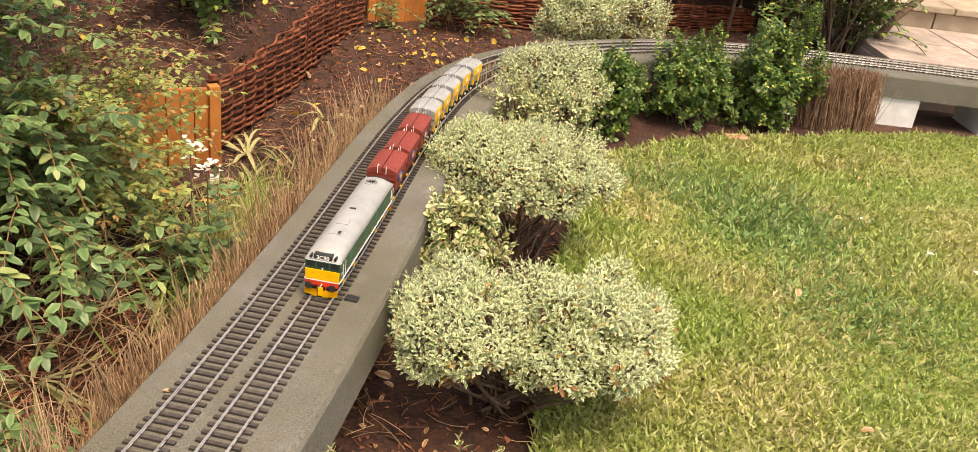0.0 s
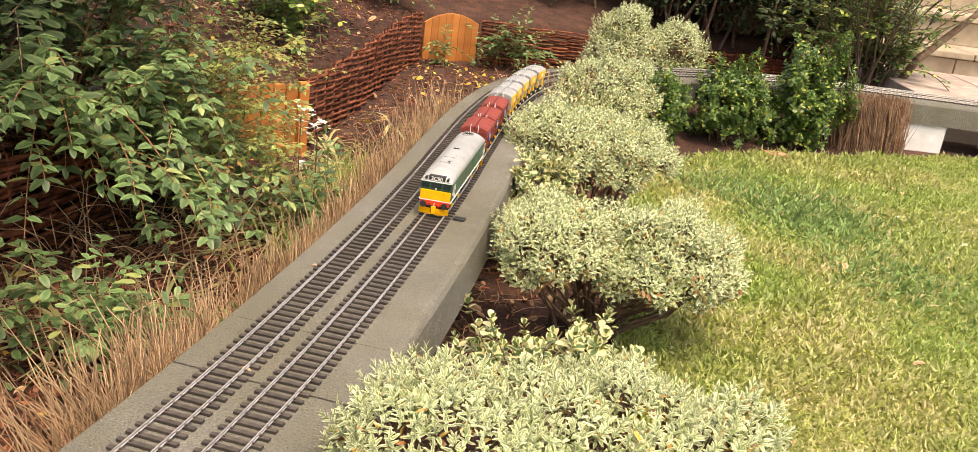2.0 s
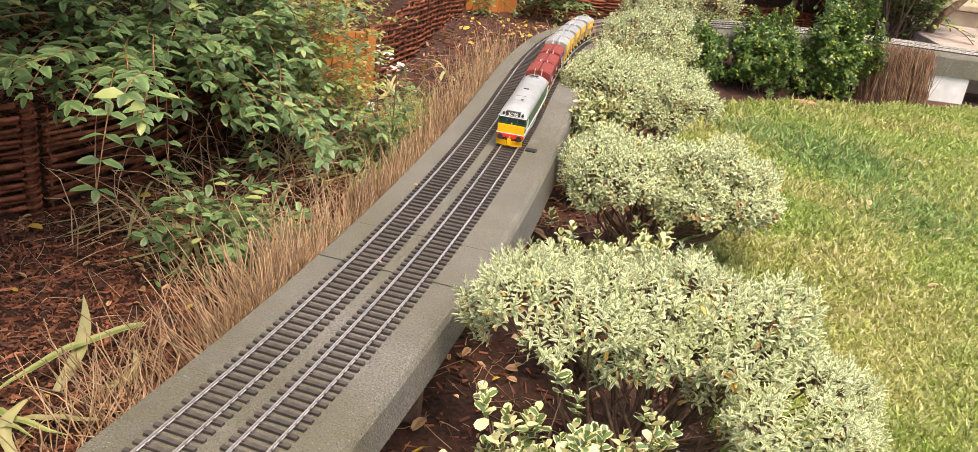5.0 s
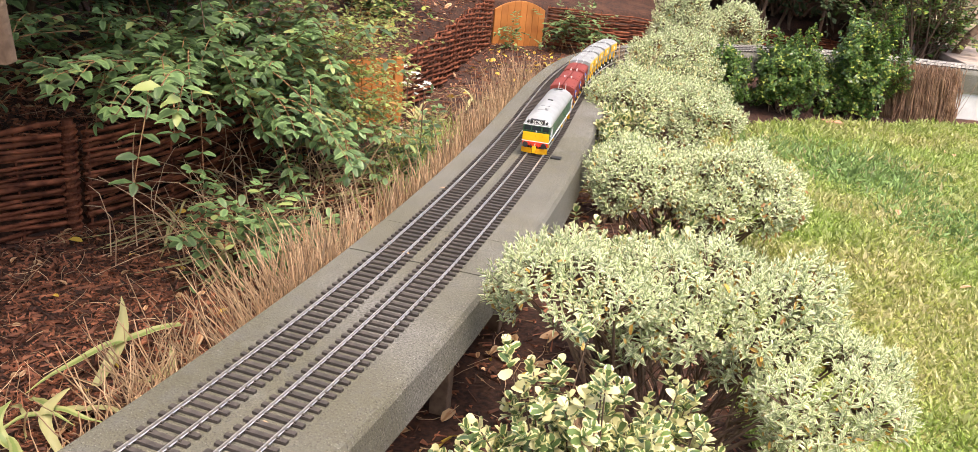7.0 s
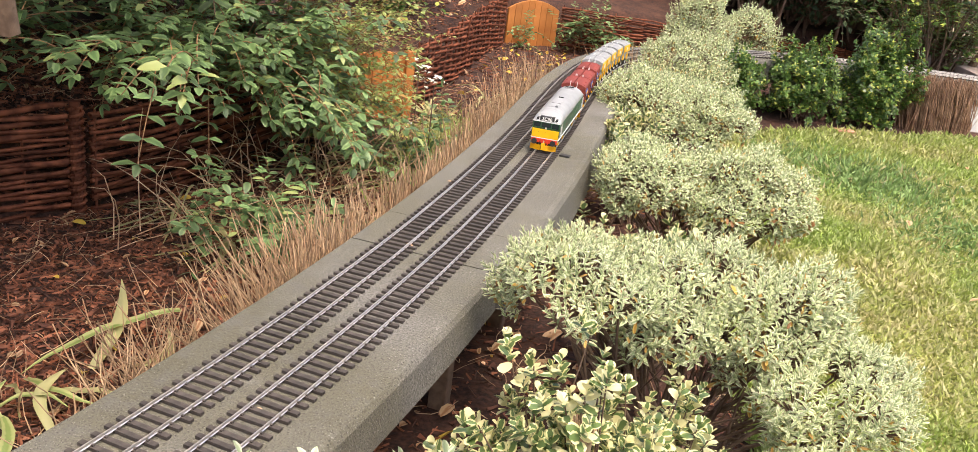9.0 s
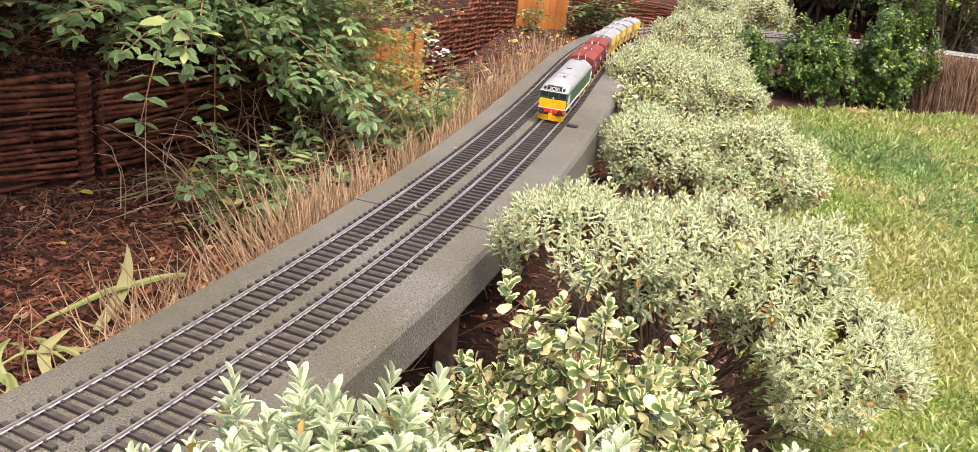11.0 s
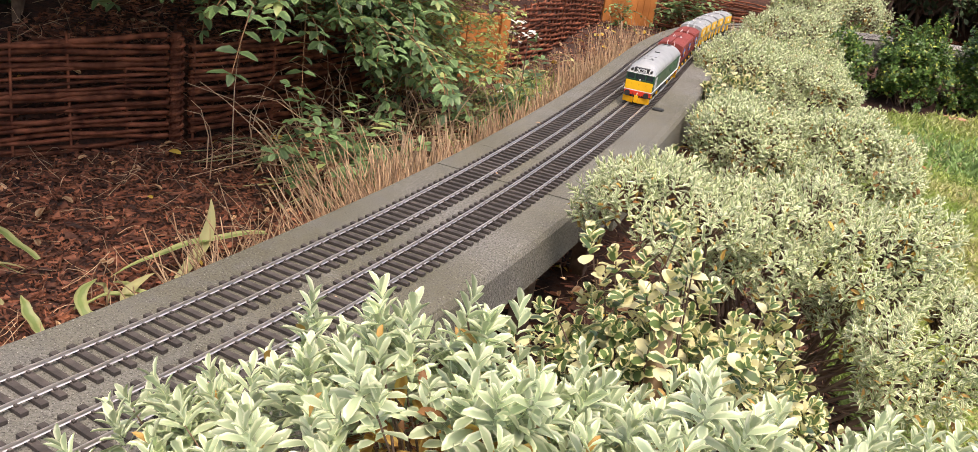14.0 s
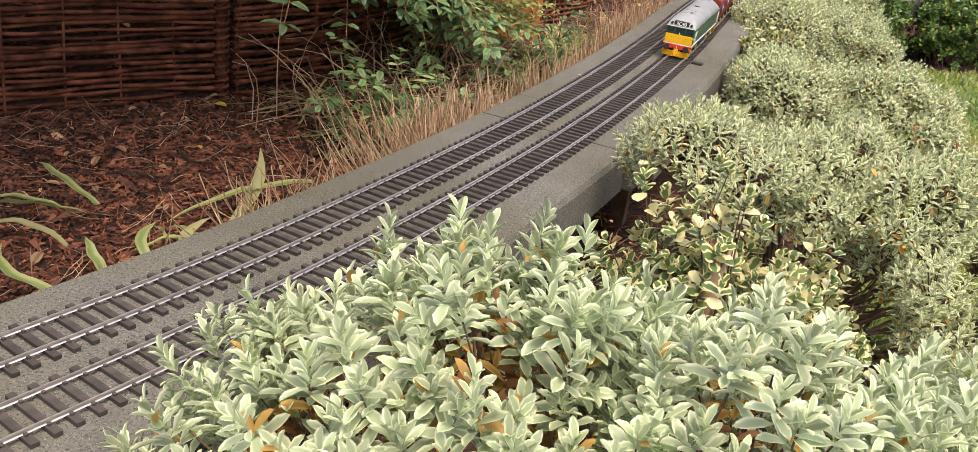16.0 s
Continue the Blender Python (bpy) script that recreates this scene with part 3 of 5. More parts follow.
def clumped_bush(name, label, lobes, leaf, material, radius, spacing, pairs=5, shape=None, group="", seed=1, low=0.0, stem_r=0.0026, root_at=None):
    """A bush whose shoots stand in many small rounded clumps on bare branches, with gaps between them."""
    rng = np.random.default_rng(seed)
    lobes = np.array(lobes, float)
    at_xy = lobes[:, :2].mean(0) if root_at is None else np.array(root_at, float)
    foot = np.array([*at_xy, GROUND - 0.01])
    root = empty(name, foot)
    tagged(root, label, "bush", group)
    centres, aims = [], []
    for k, o in enumerate(lobes):
        for d in unit(rng.normal(0, 1, (1500, 3))):
            if d[2] < low + rng.normal(0, 0.12):
                continue
            c = o[:3] + d * o[3:] * (rng.uniform(0.76, 1.0) + 0.32 * noise.noise((*(d * 2.6 + k * 3.1 + seed),)))
            if any(q != k and (((c - w[:3]) / w[3:]) ** 2).sum() < 0.55 for q, w in enumerate(lobes)):
                continue
            if centres and min(((c - e) ** 2).sum() for e in centres) < (1.32 * radius) ** 2:
                continue
            if rng.random() < 0.1 or noise.noise((*(c * 13.0 + seed),)) > 0.42:
                continue
            centres.append(c)
            aims.append(unit(d / o[3:]))
    centres, aims = np.array(centres), np.array(aims)
    pos, out, home = [], [], []
    for k, (c, aim) in enumerate(zip(centres, aims)):
        r = radius * rng.uniform(0.75, 1.25)
        made = []
        for d in unit(rng.normal(0, 1, (420, 3))):
            if d @ aim < -0.05 - 0.3 * d[2]:
                continue
            p = c + d * r * [1, 1, 0.85] * rng.uniform(0.78, 1.12)
            if p[2] < GROUND + 0.03 or (made and min(((p - e) ** 2).sum() for e in made) < spacing ** 2):
                continue
            made.append(p)
            pos.append(p)
            out.append(unit(d + 0.5 * aim))
            home.append(k)
    pos, out, home = np.array(pos), np.array(out), np.array(home)
    v, f, uv = rosettes(pos, out, rng, leaf, pairs, shape or leaf_shape(0.31, 0.5, 0.05, blunt=0.5), 1.5, 0.85)
    bulk("foliage", v - foot, f, material, root, uv)
    n = len(pos)
    few = rng.choice(n, int(n * 0.3), replace=False)
    few = few[(pos[few] - centres[home[few]])[:, 2] < radius * 0.45]
    m = len(few) * 3
    at_p = np.repeat(pos[few] * 0.72 + centres[home[few]] * 0.28 - [0, 0, leaf * 0.7], 3, 0) + rng.normal(0, leaf * 0.45, (m, 3))
    w = scatter(leaf_shape(0.4, 0.35), at_p - foot, rng.normal(0, 1, (m, 3)) + [0, 0, -0.3], rng.normal(0, 0.5, (m, 3)) + [0, 0, 1], leaf * rng.uniform(0.6, 1.15, m))
    ob = bulk("withered_foliage", w[0], w[1], WITHERED, root, w[2])
    ob["label"] = "withered orange-brown inner leaves"
    starts = foot + np.concatenate([rng.normal(0, 0.03, (len(centres), 2)), np.zeros((len(centres), 1))], 1)
    under = centres - aims * radius * 0.5 - [0, 0, radius * 0.4]
    knee = starts * 0.4 + under * 0.6 + rng.normal(0, 0.012, under.shape) - [0, 0, 0.012]
    side = knee[rng.integers(0, len(knee), len(knee))] * 0.25 + knee * 0.75
    bits = [tubes(starts - foot, knee - foot, stem_r * 1.5, stem_r, rng.normal(0, 0.006, under.shape), 3, 6), tubes(knee - foot, under - foot, stem_r, stem_r * 0.6, rng.normal(0, 0.005, under.shape), 3, 5),
            tubes(side - foot, under + rng.normal(0, radius * 0.5, under.shape) - [0, 0, radius * 0.3] - foot, stem_r * 0.5, stem_r * 0.25, sides=4), tubes(under[home] - foot, pos - out * leaf * 0.6 - foot, stem_r * 0.42, stem_r * 0.25, sides=4)]
    v, f, _ = joined(bits)
    bulk("branchwork", v, f, BARK, root)
    return root


SMALL = leaf_shape(0.4, simple=True)
FINE = (np.array([(0, 0, 0), (-0.19, 0.62, 0.08), (0.19, 0.62, 0.08), (0, 1, -0.05), (0, 0.5, 0)]), np.array([(0, 4, 1), (0, 2, 4), (1, 4, 3), (4, 2, 3)]), np.array([(0.4, 0), (0, 0.5), (1, 0.5), (0.1, 1), (0.42, 0.5)]))
HEBE_LABEL = "rounded hebe bush with pale grey-green cream-edged leaves"
bush("hebe_bush", HEBE_LABEL + ", close to the trackbed", [(-0.29, -0.18, 0.02, 0.16, 0.14, 0.125), (-0.255, -0.165, 0.06, 0.1, 0.1, 0.125), (-0.09, -0.19, 0.03, 0.19, 0.17, 0.13), (0.12, -0.1, -0.03, 0.17, 0.17, 0.13)], 1750, 0.0205, HEBE, 7, leaf_shape(0.36, 0.5, 0.12, blunt=0.56), group="hebes along the track", seed=11, stem=1.2, upright=0.75)
ROW = "hebes along the track"
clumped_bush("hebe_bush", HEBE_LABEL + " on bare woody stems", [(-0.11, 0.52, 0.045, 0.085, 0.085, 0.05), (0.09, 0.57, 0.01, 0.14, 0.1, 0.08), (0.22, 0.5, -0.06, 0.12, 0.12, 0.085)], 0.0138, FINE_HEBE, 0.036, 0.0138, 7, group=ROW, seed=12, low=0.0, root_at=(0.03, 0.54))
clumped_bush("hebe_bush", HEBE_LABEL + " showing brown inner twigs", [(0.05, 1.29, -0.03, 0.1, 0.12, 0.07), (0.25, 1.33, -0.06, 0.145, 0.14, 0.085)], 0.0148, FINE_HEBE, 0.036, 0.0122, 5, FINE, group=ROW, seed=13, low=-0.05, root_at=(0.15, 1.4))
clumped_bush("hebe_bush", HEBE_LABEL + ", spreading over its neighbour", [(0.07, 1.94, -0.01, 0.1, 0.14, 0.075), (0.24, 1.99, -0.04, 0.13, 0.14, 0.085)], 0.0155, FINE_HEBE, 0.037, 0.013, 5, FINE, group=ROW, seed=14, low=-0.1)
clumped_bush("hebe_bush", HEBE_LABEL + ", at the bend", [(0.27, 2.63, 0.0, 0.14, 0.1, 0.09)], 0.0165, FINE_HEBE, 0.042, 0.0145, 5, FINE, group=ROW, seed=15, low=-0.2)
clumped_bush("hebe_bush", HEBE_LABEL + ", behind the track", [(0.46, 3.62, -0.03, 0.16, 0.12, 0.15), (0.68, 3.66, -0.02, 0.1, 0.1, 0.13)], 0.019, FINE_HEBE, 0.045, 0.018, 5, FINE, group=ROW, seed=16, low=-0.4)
EU_LABEL = "low evergreen shrub with green leaves edged creamy yellow"
ROUND = leaf_shape(0.85, 0.25, 0.12)
bush("variegated_shrub", EU_LABEL + " by a stem", [(-0.125, 0.12, 0.0, 0.1, 0.1, 0.12), (-0.04, 0.19, -0.04, 0.09, 0.09, 0.1)], 620, 0.0145, EUONYMUS, 4, ROUND, 60, "variegated shrubs", seed=21, rugged=1.6, depth=0.4)
bush("variegated_shrub", EU_LABEL, [(-0.04, 0.81, -0.07, 0.085, 0.08, 0.08), (0.07, 0.87, -0.07, 0.075, 0.07, 0.09)], 230, 0.018, EUONYMUS, 4, ROUND, 50, "variegated shrubs", seed=22, rugged=1.9, depth=0.4, upright=0.9)
bush("variegated_shrub", EU_LABEL, [(0.03, 1.62, -0.05, 0.085, 0.07, 0.09)], 170, 0.018, EUONYMUS, 4, ROUND, 30, "variegated shrubs", seed=23, rugged=1.7, depth=0.4)
bush("variegated_shrub", EU_LABEL + ", below a hebe", [(0.17, 2.42, -0.04, 0.1, 0.08, 0.1), (0.3, 2.46, -0.06, 0.09, 0.08, 0.1)], 380, 0.017, EUONYMUS, 4, SMALL, 30, "variegated shrubs", seed=24, rugged=1.6)
BOX_LABEL = "upright glossy dark green evergreen shrub"
OVAL = leaf_shape(0.7, simple=True)
bush("evergreen_shrub", BOX_LABEL, [(0.5, 2.9, -0.09, 0.095, 0.08, 0.14)], 480, 0.02, BOX, 5, OVAL, 30, "evergreen shrubs", seed=31, low=-0.8, rugged=1.9, depth=0.35, upright=0.9)
bush("evergreen_shrub", BOX_LABEL, [(0.79, 3.03, -0.06, 0.125, 0.09, 0.14)], 700, 0.02, BOX, 5, OVAL, 30, "evergreen shrubs", seed=32, low=-0.8, rugged=1.9, depth=0.35, upright=0.9)
bush("evergreen_shrub", BOX_LABEL, [(1.08, 3.07, -0.03, 0.135, 0.09, 0.18)], 900, 0.02, BOX, 5, OVAL, 30, "evergreen shrubs", seed=33, low=-0.8, rugged=1.9, depth=0.35, upright=0.9)

# ---- the train ----
LOCO_GREEN = material("green_paint", (0.012, 0.06, 0.025), (0.018, 0.075, 0.032), 60, 0.35, 0.02)
PALE_GREEN = material("faded_green_paint", (0.045, 0.14, 0.07), (0.055, 0.16, 0.085), 60, 0.45, 0.02)
YELLOW = material("yellow_paint", (0.8, 0.42, 0.005), (0.85, 0.48, 0.01), 50, 0.4, 0.03)
RED = material("red_paint", (0.6, 0.03, 0.01), (0.66, 0.05, 0.02), 50, 0.4, 0.03)
SILVER = material("silver_grey_paint", (0.27, 0.28, 0.28), (0.36, 0.37, 0.37), 30, 0.4, 0.05, stains=(0.3, 0.31, 0.31), stain_scale=22, stain_amount=0.3)
BLACK = material("black_plastic", (0.012, 0.012, 0.012), (0.03, 0.028, 0.026), 60, 0.6, 0.1)
WHITE = material("white_paint", (0.75, 0.76, 0.74), (0.8, 0.8, 0.79), 40, 0.5, 0.02)
OXIDE = material("oxide_red_paint", (0.2, 0.03, 0.02), (0.26, 0.045, 0.03), 40, 0.6, 0.1, stains=(0.14, 0.03, 0.02), stain_scale=30, stain_amount=0.4)
BLUE = material("blue_paint", (0.03, 0.1, 0.4), (0.04, 0.13, 0.48), 50, 0.4, 0.02)
STEEL = material("dull_steel", (0.3, 0.28, 0.26), (0.42, 0.4, 0.37), 50, 0.4, 0.1, metal=0.8)
GLASS = bpy.data.materials.new("cab_glass")
GLASS.use_nodes = True
GLASS.node_tree.nodes["Principled BSDF"].inputs["Base Color"].default_value = (0.02, 0.028, 0.03, 1)
GLASS.node_tree.nodes["Principled BSDF"].inputs["Roughness"].default_value = 0.06
RAIL_TOP = 0.0087
TRAIN_FRONT = line_at_y(1.27)


def solid(name, outline, x0, x1, material, parent, bevel=0.0, label=""):
    """An outline (y, z) drawn out along x."""
    bm = bmesh.new()
    a = [bm.verts.new((x0, y, z)) for y, z in outline]
    b = [bm.verts.new((x1, y, z)) for y, z in outline]
    n = len(outline)
    for i in range(n):
        bm.faces.new((a[i], a[(i + 1) % n], b[(i + 1) % n], b[i]))
    bm.faces.new(a[::-1])
    bm.faces.new(b)
    bmesh.ops.recalc_face_normals(bm, faces=bm.faces)
    if bevel:
        bmesh.ops.bevel(bm, geom=list(bm.edges), offset=bevel, segments=2, affect="EDGES", profile=0.6)
    return part(name, bm, material, parent, label)


def rod(name, a, b, r, material, parent, sides=8, label=""):
    v, f = tubes([a], [b], r, r, sides=sides)
    bm = bmesh.new()
    vs = [bm.verts.new(p) for p in v]
    for q in f:
        bm.faces.new([vs[i] for i in q])
    bm.faces.new(vs[:sides])
    bm.faces.new(vs[sides:][::-1])
    bmesh.ops.recalc_face_normals(bm, faces=bm.faces)
    return part(name, bm, material, parent, label)


def wheelset(parent, x, r=0.0095):
    for s in (-1, 1):
        w = rod("wheel", (x, s * 0.0155, r), (x, s * 0.0185, r), r, BLACK, parent, 20)
        rod("tyre", (x, s * 0.0150, r), (x, s * 0.0165, r), r + 0.0008, STEEL, w, 20)
    rod("axle", (x, -0.0155, r), (x, 0.0155, r), 0.0015, STEEL, parent)


def letters(text, size, material, parent, m):
    cu = bpy.data.curves.new("lettering", "FONT")
    cu.body, cu.size, cu.align_x, cu.align_y, cu.extrude = text, size, "CENTER", "CENTER", 0.0002
    cu.offset = 0.00015
    tmp = bpy.data.objects.new("lettering", cu)
    me = bpy.data.meshes.new_from_object(tmp)
    bpy.data.objects.remove(tmp)
    me.materials.append(material)
    ob = new("lettering", me)
    ob.parent = parent
    ob.matrix_local = m
    return ob


def locomotive():
    loco = empty("model_locomotive")
    tagged(loco, "green model diesel locomotive with yellow nose and silver roof", "locomotive")
    H, W, L = 0.064, 0.0315, 0.168
    body = solid("body", [(-W + 0.001, 0.027), (W - 0.001, 0.027), (W, 0.034), (W, 0.06), (W - 0.0012, H), (-W + 0.0012, H), (-W, 0.06), (-W, 0.034)], -L, L, LOCO_GREEN, loco, 0.0008)
    for s in (-1, 1):
        block("stripe", (-L - 0.0004, s * W - 0.0006, 0.0268), (L + 0.0004, s * W + 0.0006, 0.0295), WHITE, body, 0.0002)
        block("gutter", (-L, s * W - 0.0012, H - 0.0012), (L, s * W + 0.0004, H), WHITE, body, 0.0002)
        for x in (L - 0.02, -L + 0.02, L - 0.008, -L + 0.008):
            rod("handrail", (x - 0.006, s * (W + 0.0012), 0.032), (x - 0.006, s * (W + 0.0012), 0.058), 0.0006, WHITE, body, 6)
        for e in (-1, 1):
            block("side_window", (e * (L - 0.0105) - 0.004, s * W - 0.0006, 0.046), (e * (L - 0.0105) + 0.004, s * W + 0.0003, 0.058), GLASS, body, 0.0002)
            block("number_bar", (e * (L - 0.0105) - 0.0045, s * W - 0.0003, 0.0405), (e * (L - 0.0105) + 0.0045, s * W + 0.0003, 0.043), WHITE, body)
            block("side_panel", (e * 0.108 - 0.010, s * W - 0.0003, 0.044), (e * 0.108 + 0.010, s * W + 0.0003, 0.0585), PALE_GREEN, body)
        for x, z0, z1 in ((-0.03, 0.045, 0.058), (-0.045, 0.045, 0.058), (-0.072, 0.05, 0.062), (-0.015, 0.031, 0.044), (-0.052, 0.031, 0.044), (-0.075, 0.031, 0.044), (-0.1, 0.038, 0.052), (0.045, 0.035, 0.037), (0.03, 0.046, 0.051)):
            block("grille", (x - 0.0035, s * W - 0.0003, z0), (x + 0.0035, s * W + 0.0004, z1), PALE_GREEN, body)
        bm = bmesh.new()
        bmesh.ops.create_circle(bm, cap_ends=True, radius=0.0028, segments=14, matrix=Matrix.Translation((0.07, s * (W + 0.0004), 0.043)) @ Matrix.Rotation(radians(90), 4, "X"))
        part("emblem", bm, material("emblem_paint", (0.3, 0.1, 0.03), (0.35, 0.2, 0.06), 300, 0.5, 0), body)
    # roof: an arched lid that falls towards both cabs
    xs = [-L - 0.001, -L + 0.006, -L + 0.016, -L + 0.028] + list(np.linspace(-L + 0.045, L - 0.045, 8)) + [L - 0.028, L - 0.016, L - 0.006, L + 0.001]
    bm = bmesh.new()
    rows = []
    for x in xs:
        end = L - abs(x)
        crown = 0.0225 * (1 - 0.82 * max(0, 1 - max(end, 0) / 0.034) ** 2)
        rows.append([bm.verts.new((x, (W + 0.0006) * math.cos(a), H - 0.0005 + crown * math.sin(a) ** 0.9)) for a in np.linspace(0, math.pi, 15)])
    for a, b in zip(rows, rows[1:]):
        for i in range(14):
            bm.faces.new((a[i], a[i + 1], b[i + 1], b[i]))
        bm.faces.new((a[0], b[0], b[-1], a[-1]))
    bm.faces.new(rows[0])
    bm.faces.new(rows[-1][::-1])
    bmesh.ops.recalc_face_normals(bm, faces=bm.faces)
    roof = part("roof", bm, SILVER, loco, "weathered silver-grey roof", smooth=False)
    top = H + 0.0222
    for x, w, l, mat in ((0.1, 0.011, 0.02, SILVER), (0.06, 0.011, 0.022, SILVER)):
        block("roof_hatch", (x - l / 2, -w, top - 0.002), (x + l / 2, w, top + 0.0006), mat, roof, 0.0003)
    block("exhaust_grille", (0.098, 0.004, top), (0.108, 0.0095, top + 0.0009), BLACK, roof)
    block("exhaust_port", (0.004, -0.006, top - 0.001), (0.008, 0.006, top + 0.0012), BLACK, roof, 0.0003)
    bm = bmesh.new()
    bmesh.ops.create_cone(bm, cap_ends=True, segments=28, radius1=0.014, radius2=0.013, depth=0.002, matrix=Matrix.Translation((-0.115, 0, top)))
    fan = part("roof_fan", bm, SILVER, roof)
    for a in range(0, 180, 30):
        block("fan_bar", (-0.012, -0.0006, 0.0012), (0.012, 0.0006, 0.0018), BLACK, fan, m=Matrix.Translation((-0.115, 0, top)) @ Matrix.Rotation(radians(a), 4, "Z"))
    for e in (1, -1):
        m = Matrix.Rotation(0 if e > 0 else math.pi, 4, "Z")
        face = L
        nose = block("nose_panel", (face - 0.001, -W + 0.001, 0.0285), (face + 0.0015, W - 0.001, 0.0475), YELLOW, loco, 0.0005, "bright yellow warning panel", m)
        for y in (-0.016, 0, 0.016):
            rod("lamp_bracket", m @ Vector((face + 0.0014, y, 0.041)), m @ Vector((face + 0.0024, y, 0.041)), 0.0006, BLACK, nose, 6)
        block("nose_stripe", (face - 0.001, -W, 0.0268), (face + 0.0017, W, 0.0285), WHITE, loco, 0.0003, m=m)
        block("brow", (face - 0.001, -W + 0.002, 0.0635), (face + 0.0014, W - 0.002, 0.0652), WHITE, loco, 0.0003, m=m)
        for y0, y1 in ((-0.0285, -0.0135), (-0.0105, 0.0105), (0.0135, 0.0285)):
            w = block("windscreen", (face - 0.001, y0, 0.0515), (face + 0.0006, y1, 0.0622), GLASS, loco, 0.0004, "dark cab window glass", m)
            for z in (0.0512, 0.0622):
                block("window_frame", (face, y0 - 0.0006, z - 0.0005), (face + 0.001, y1 + 0.0006, z + 0.0005), LOCO_GREEN, w, m=m)
        block("centre_lamp", (face, -0.0012, 0.0482), (face + 0.0014, 0.0012, 0.0522), WHITE, loco, 0.0003, m=m)
        head = block("headcode_box", (face - 0.016, -0.0165, H + 0.0008), (face + 0.0008, 0.0165, H + 0.0115), BLACK, loco, 0.0006, "black headcode box with white figures", m)
        letters("3C90", 0.0105, WHITE, head, m @ Matrix.Translation((face + 0.0011, 0, H + 0.0062)) @ Matrix.Rotation(radians(90), 4, "Z") @ Matrix.Rotation(radians(90), 4, "X"))
        for y in (-0.0215, 0.0215):
            rod("horn", m @ Vector((face - 0.012, y, H + 0.006)), m @ Vector((face + 0.0005, y, H + 0.006)), 0.0028, BLACK, loco, 10)
        beam = block("buffer_beam", (face - 0.001, -W + 0.002, 0.0175), (face + 0.002, W - 0.002, 0.0265), RED, loco, 0.0006, "red buffer beam", m)
        for y in (-0.0212, 0.0212):
            rod("buffer", m @ Vector((face + 0.002, y, 0.0215)), m @ Vector((face + 0.009, y, 0.0215)), 0.0022, BLACK, beam, 10)
            rod("buffer_head", m @ Vector((face + 0.009, y, 0.0215)), m @ Vector((face + 0.0105, y, 0.0215)), 0.0062, BLACK, beam, 18)
        rod("coupling_hook", m @ Vector((face + 0.002, 0, 0.0225)), m @ Vector((face + 0.008, 0, 0.019)), 0.0013, STEEL, beam, 8)
        for y in (-0.009, 0.009):
            rod("brake_pipe", m @ Vector((face + 0.003, y, 0.022)), m @ Vector((face + 0.005, y * 0.9, 0.010)), 0.0009, RED if y > 0 else BLACK, beam, 6)
        for sgn in (-1, 1):
            bm = bmesh.new()
            pts = [(face + 0.010, sgn * 0.005, 0.015), (face + 0.004, sgn * 0.030, 0.015), (face + 0.0045, sgn * 0.030, 0.003), (face + 0.012, sgn * 0.005, 0.003)]
            vs = [bm.verts.new(m @ Vector(p)) for p in pts]
            bm.faces.new(vs)
            bmesh.ops.solidify(bm, geom=list(bm.faces), thickness=0.0012)
            bmesh.ops.recalc_face_normals(bm, faces=bm.faces)
            part("snowplough", bm, YELLOW, loco, "yellow snowplough blade")
        block("centre_plough", (face + 0.006, -0.0045, 0.003), (face + 0.0085, 0.0045, 0.0185), YELLOW, loco, 0.0004, m=m)
    block("underframe", (-L + 0.004, -0.024, 0.0205), (L - 0.004, 0.024, 0.0272), BLACK, loco, 0.001)
    tank = block("fuel_tank", (-0.034, -0.027, 0.008), (0.034, 0.027, 0.021), BLACK, loco, 0.0015)
    for s in (-1, 1):
        rod("step_rail", (-0.034, s * 0.0285, 0.0075), (0.034, s * 0.0285, 0.0075), 0.0008, SILVER, tank, 6)
    for bx in (-0.098, 0.098):
        bogie = block("bogie", (bx - 0.05, -0.0205, 0.008), (bx + 0.05, 0.0205, 0.0185), BLACK, loco, 0.0015)
        for s in (-1, 1):
            block("sideframe", (bx - 0.054, s * 0.023 - 0.0018, 0.0095), (bx + 0.054, s * 0.023 + 0.0018, 0.0155), BLACK, bogie, 0.0008)
            rod("sanding_pipe", (bx - 0.05, s * 0.0265, 0.015), (bx + 0.05, s * 0.0265, 0.017), 0.0008, STEEL, bogie, 6)
            for x in (bx - 0.031, bx + 0.031):
                rod("axlebox", (x, s * 0.0245, 0.0105), (x, s * 0.0275, 0.0105), 0.0042, YELLOW, bogie, 12)
        for x in (bx - 0.031, bx + 0.031):
            wheelset(bogie, x, 0.0105)
    return loco


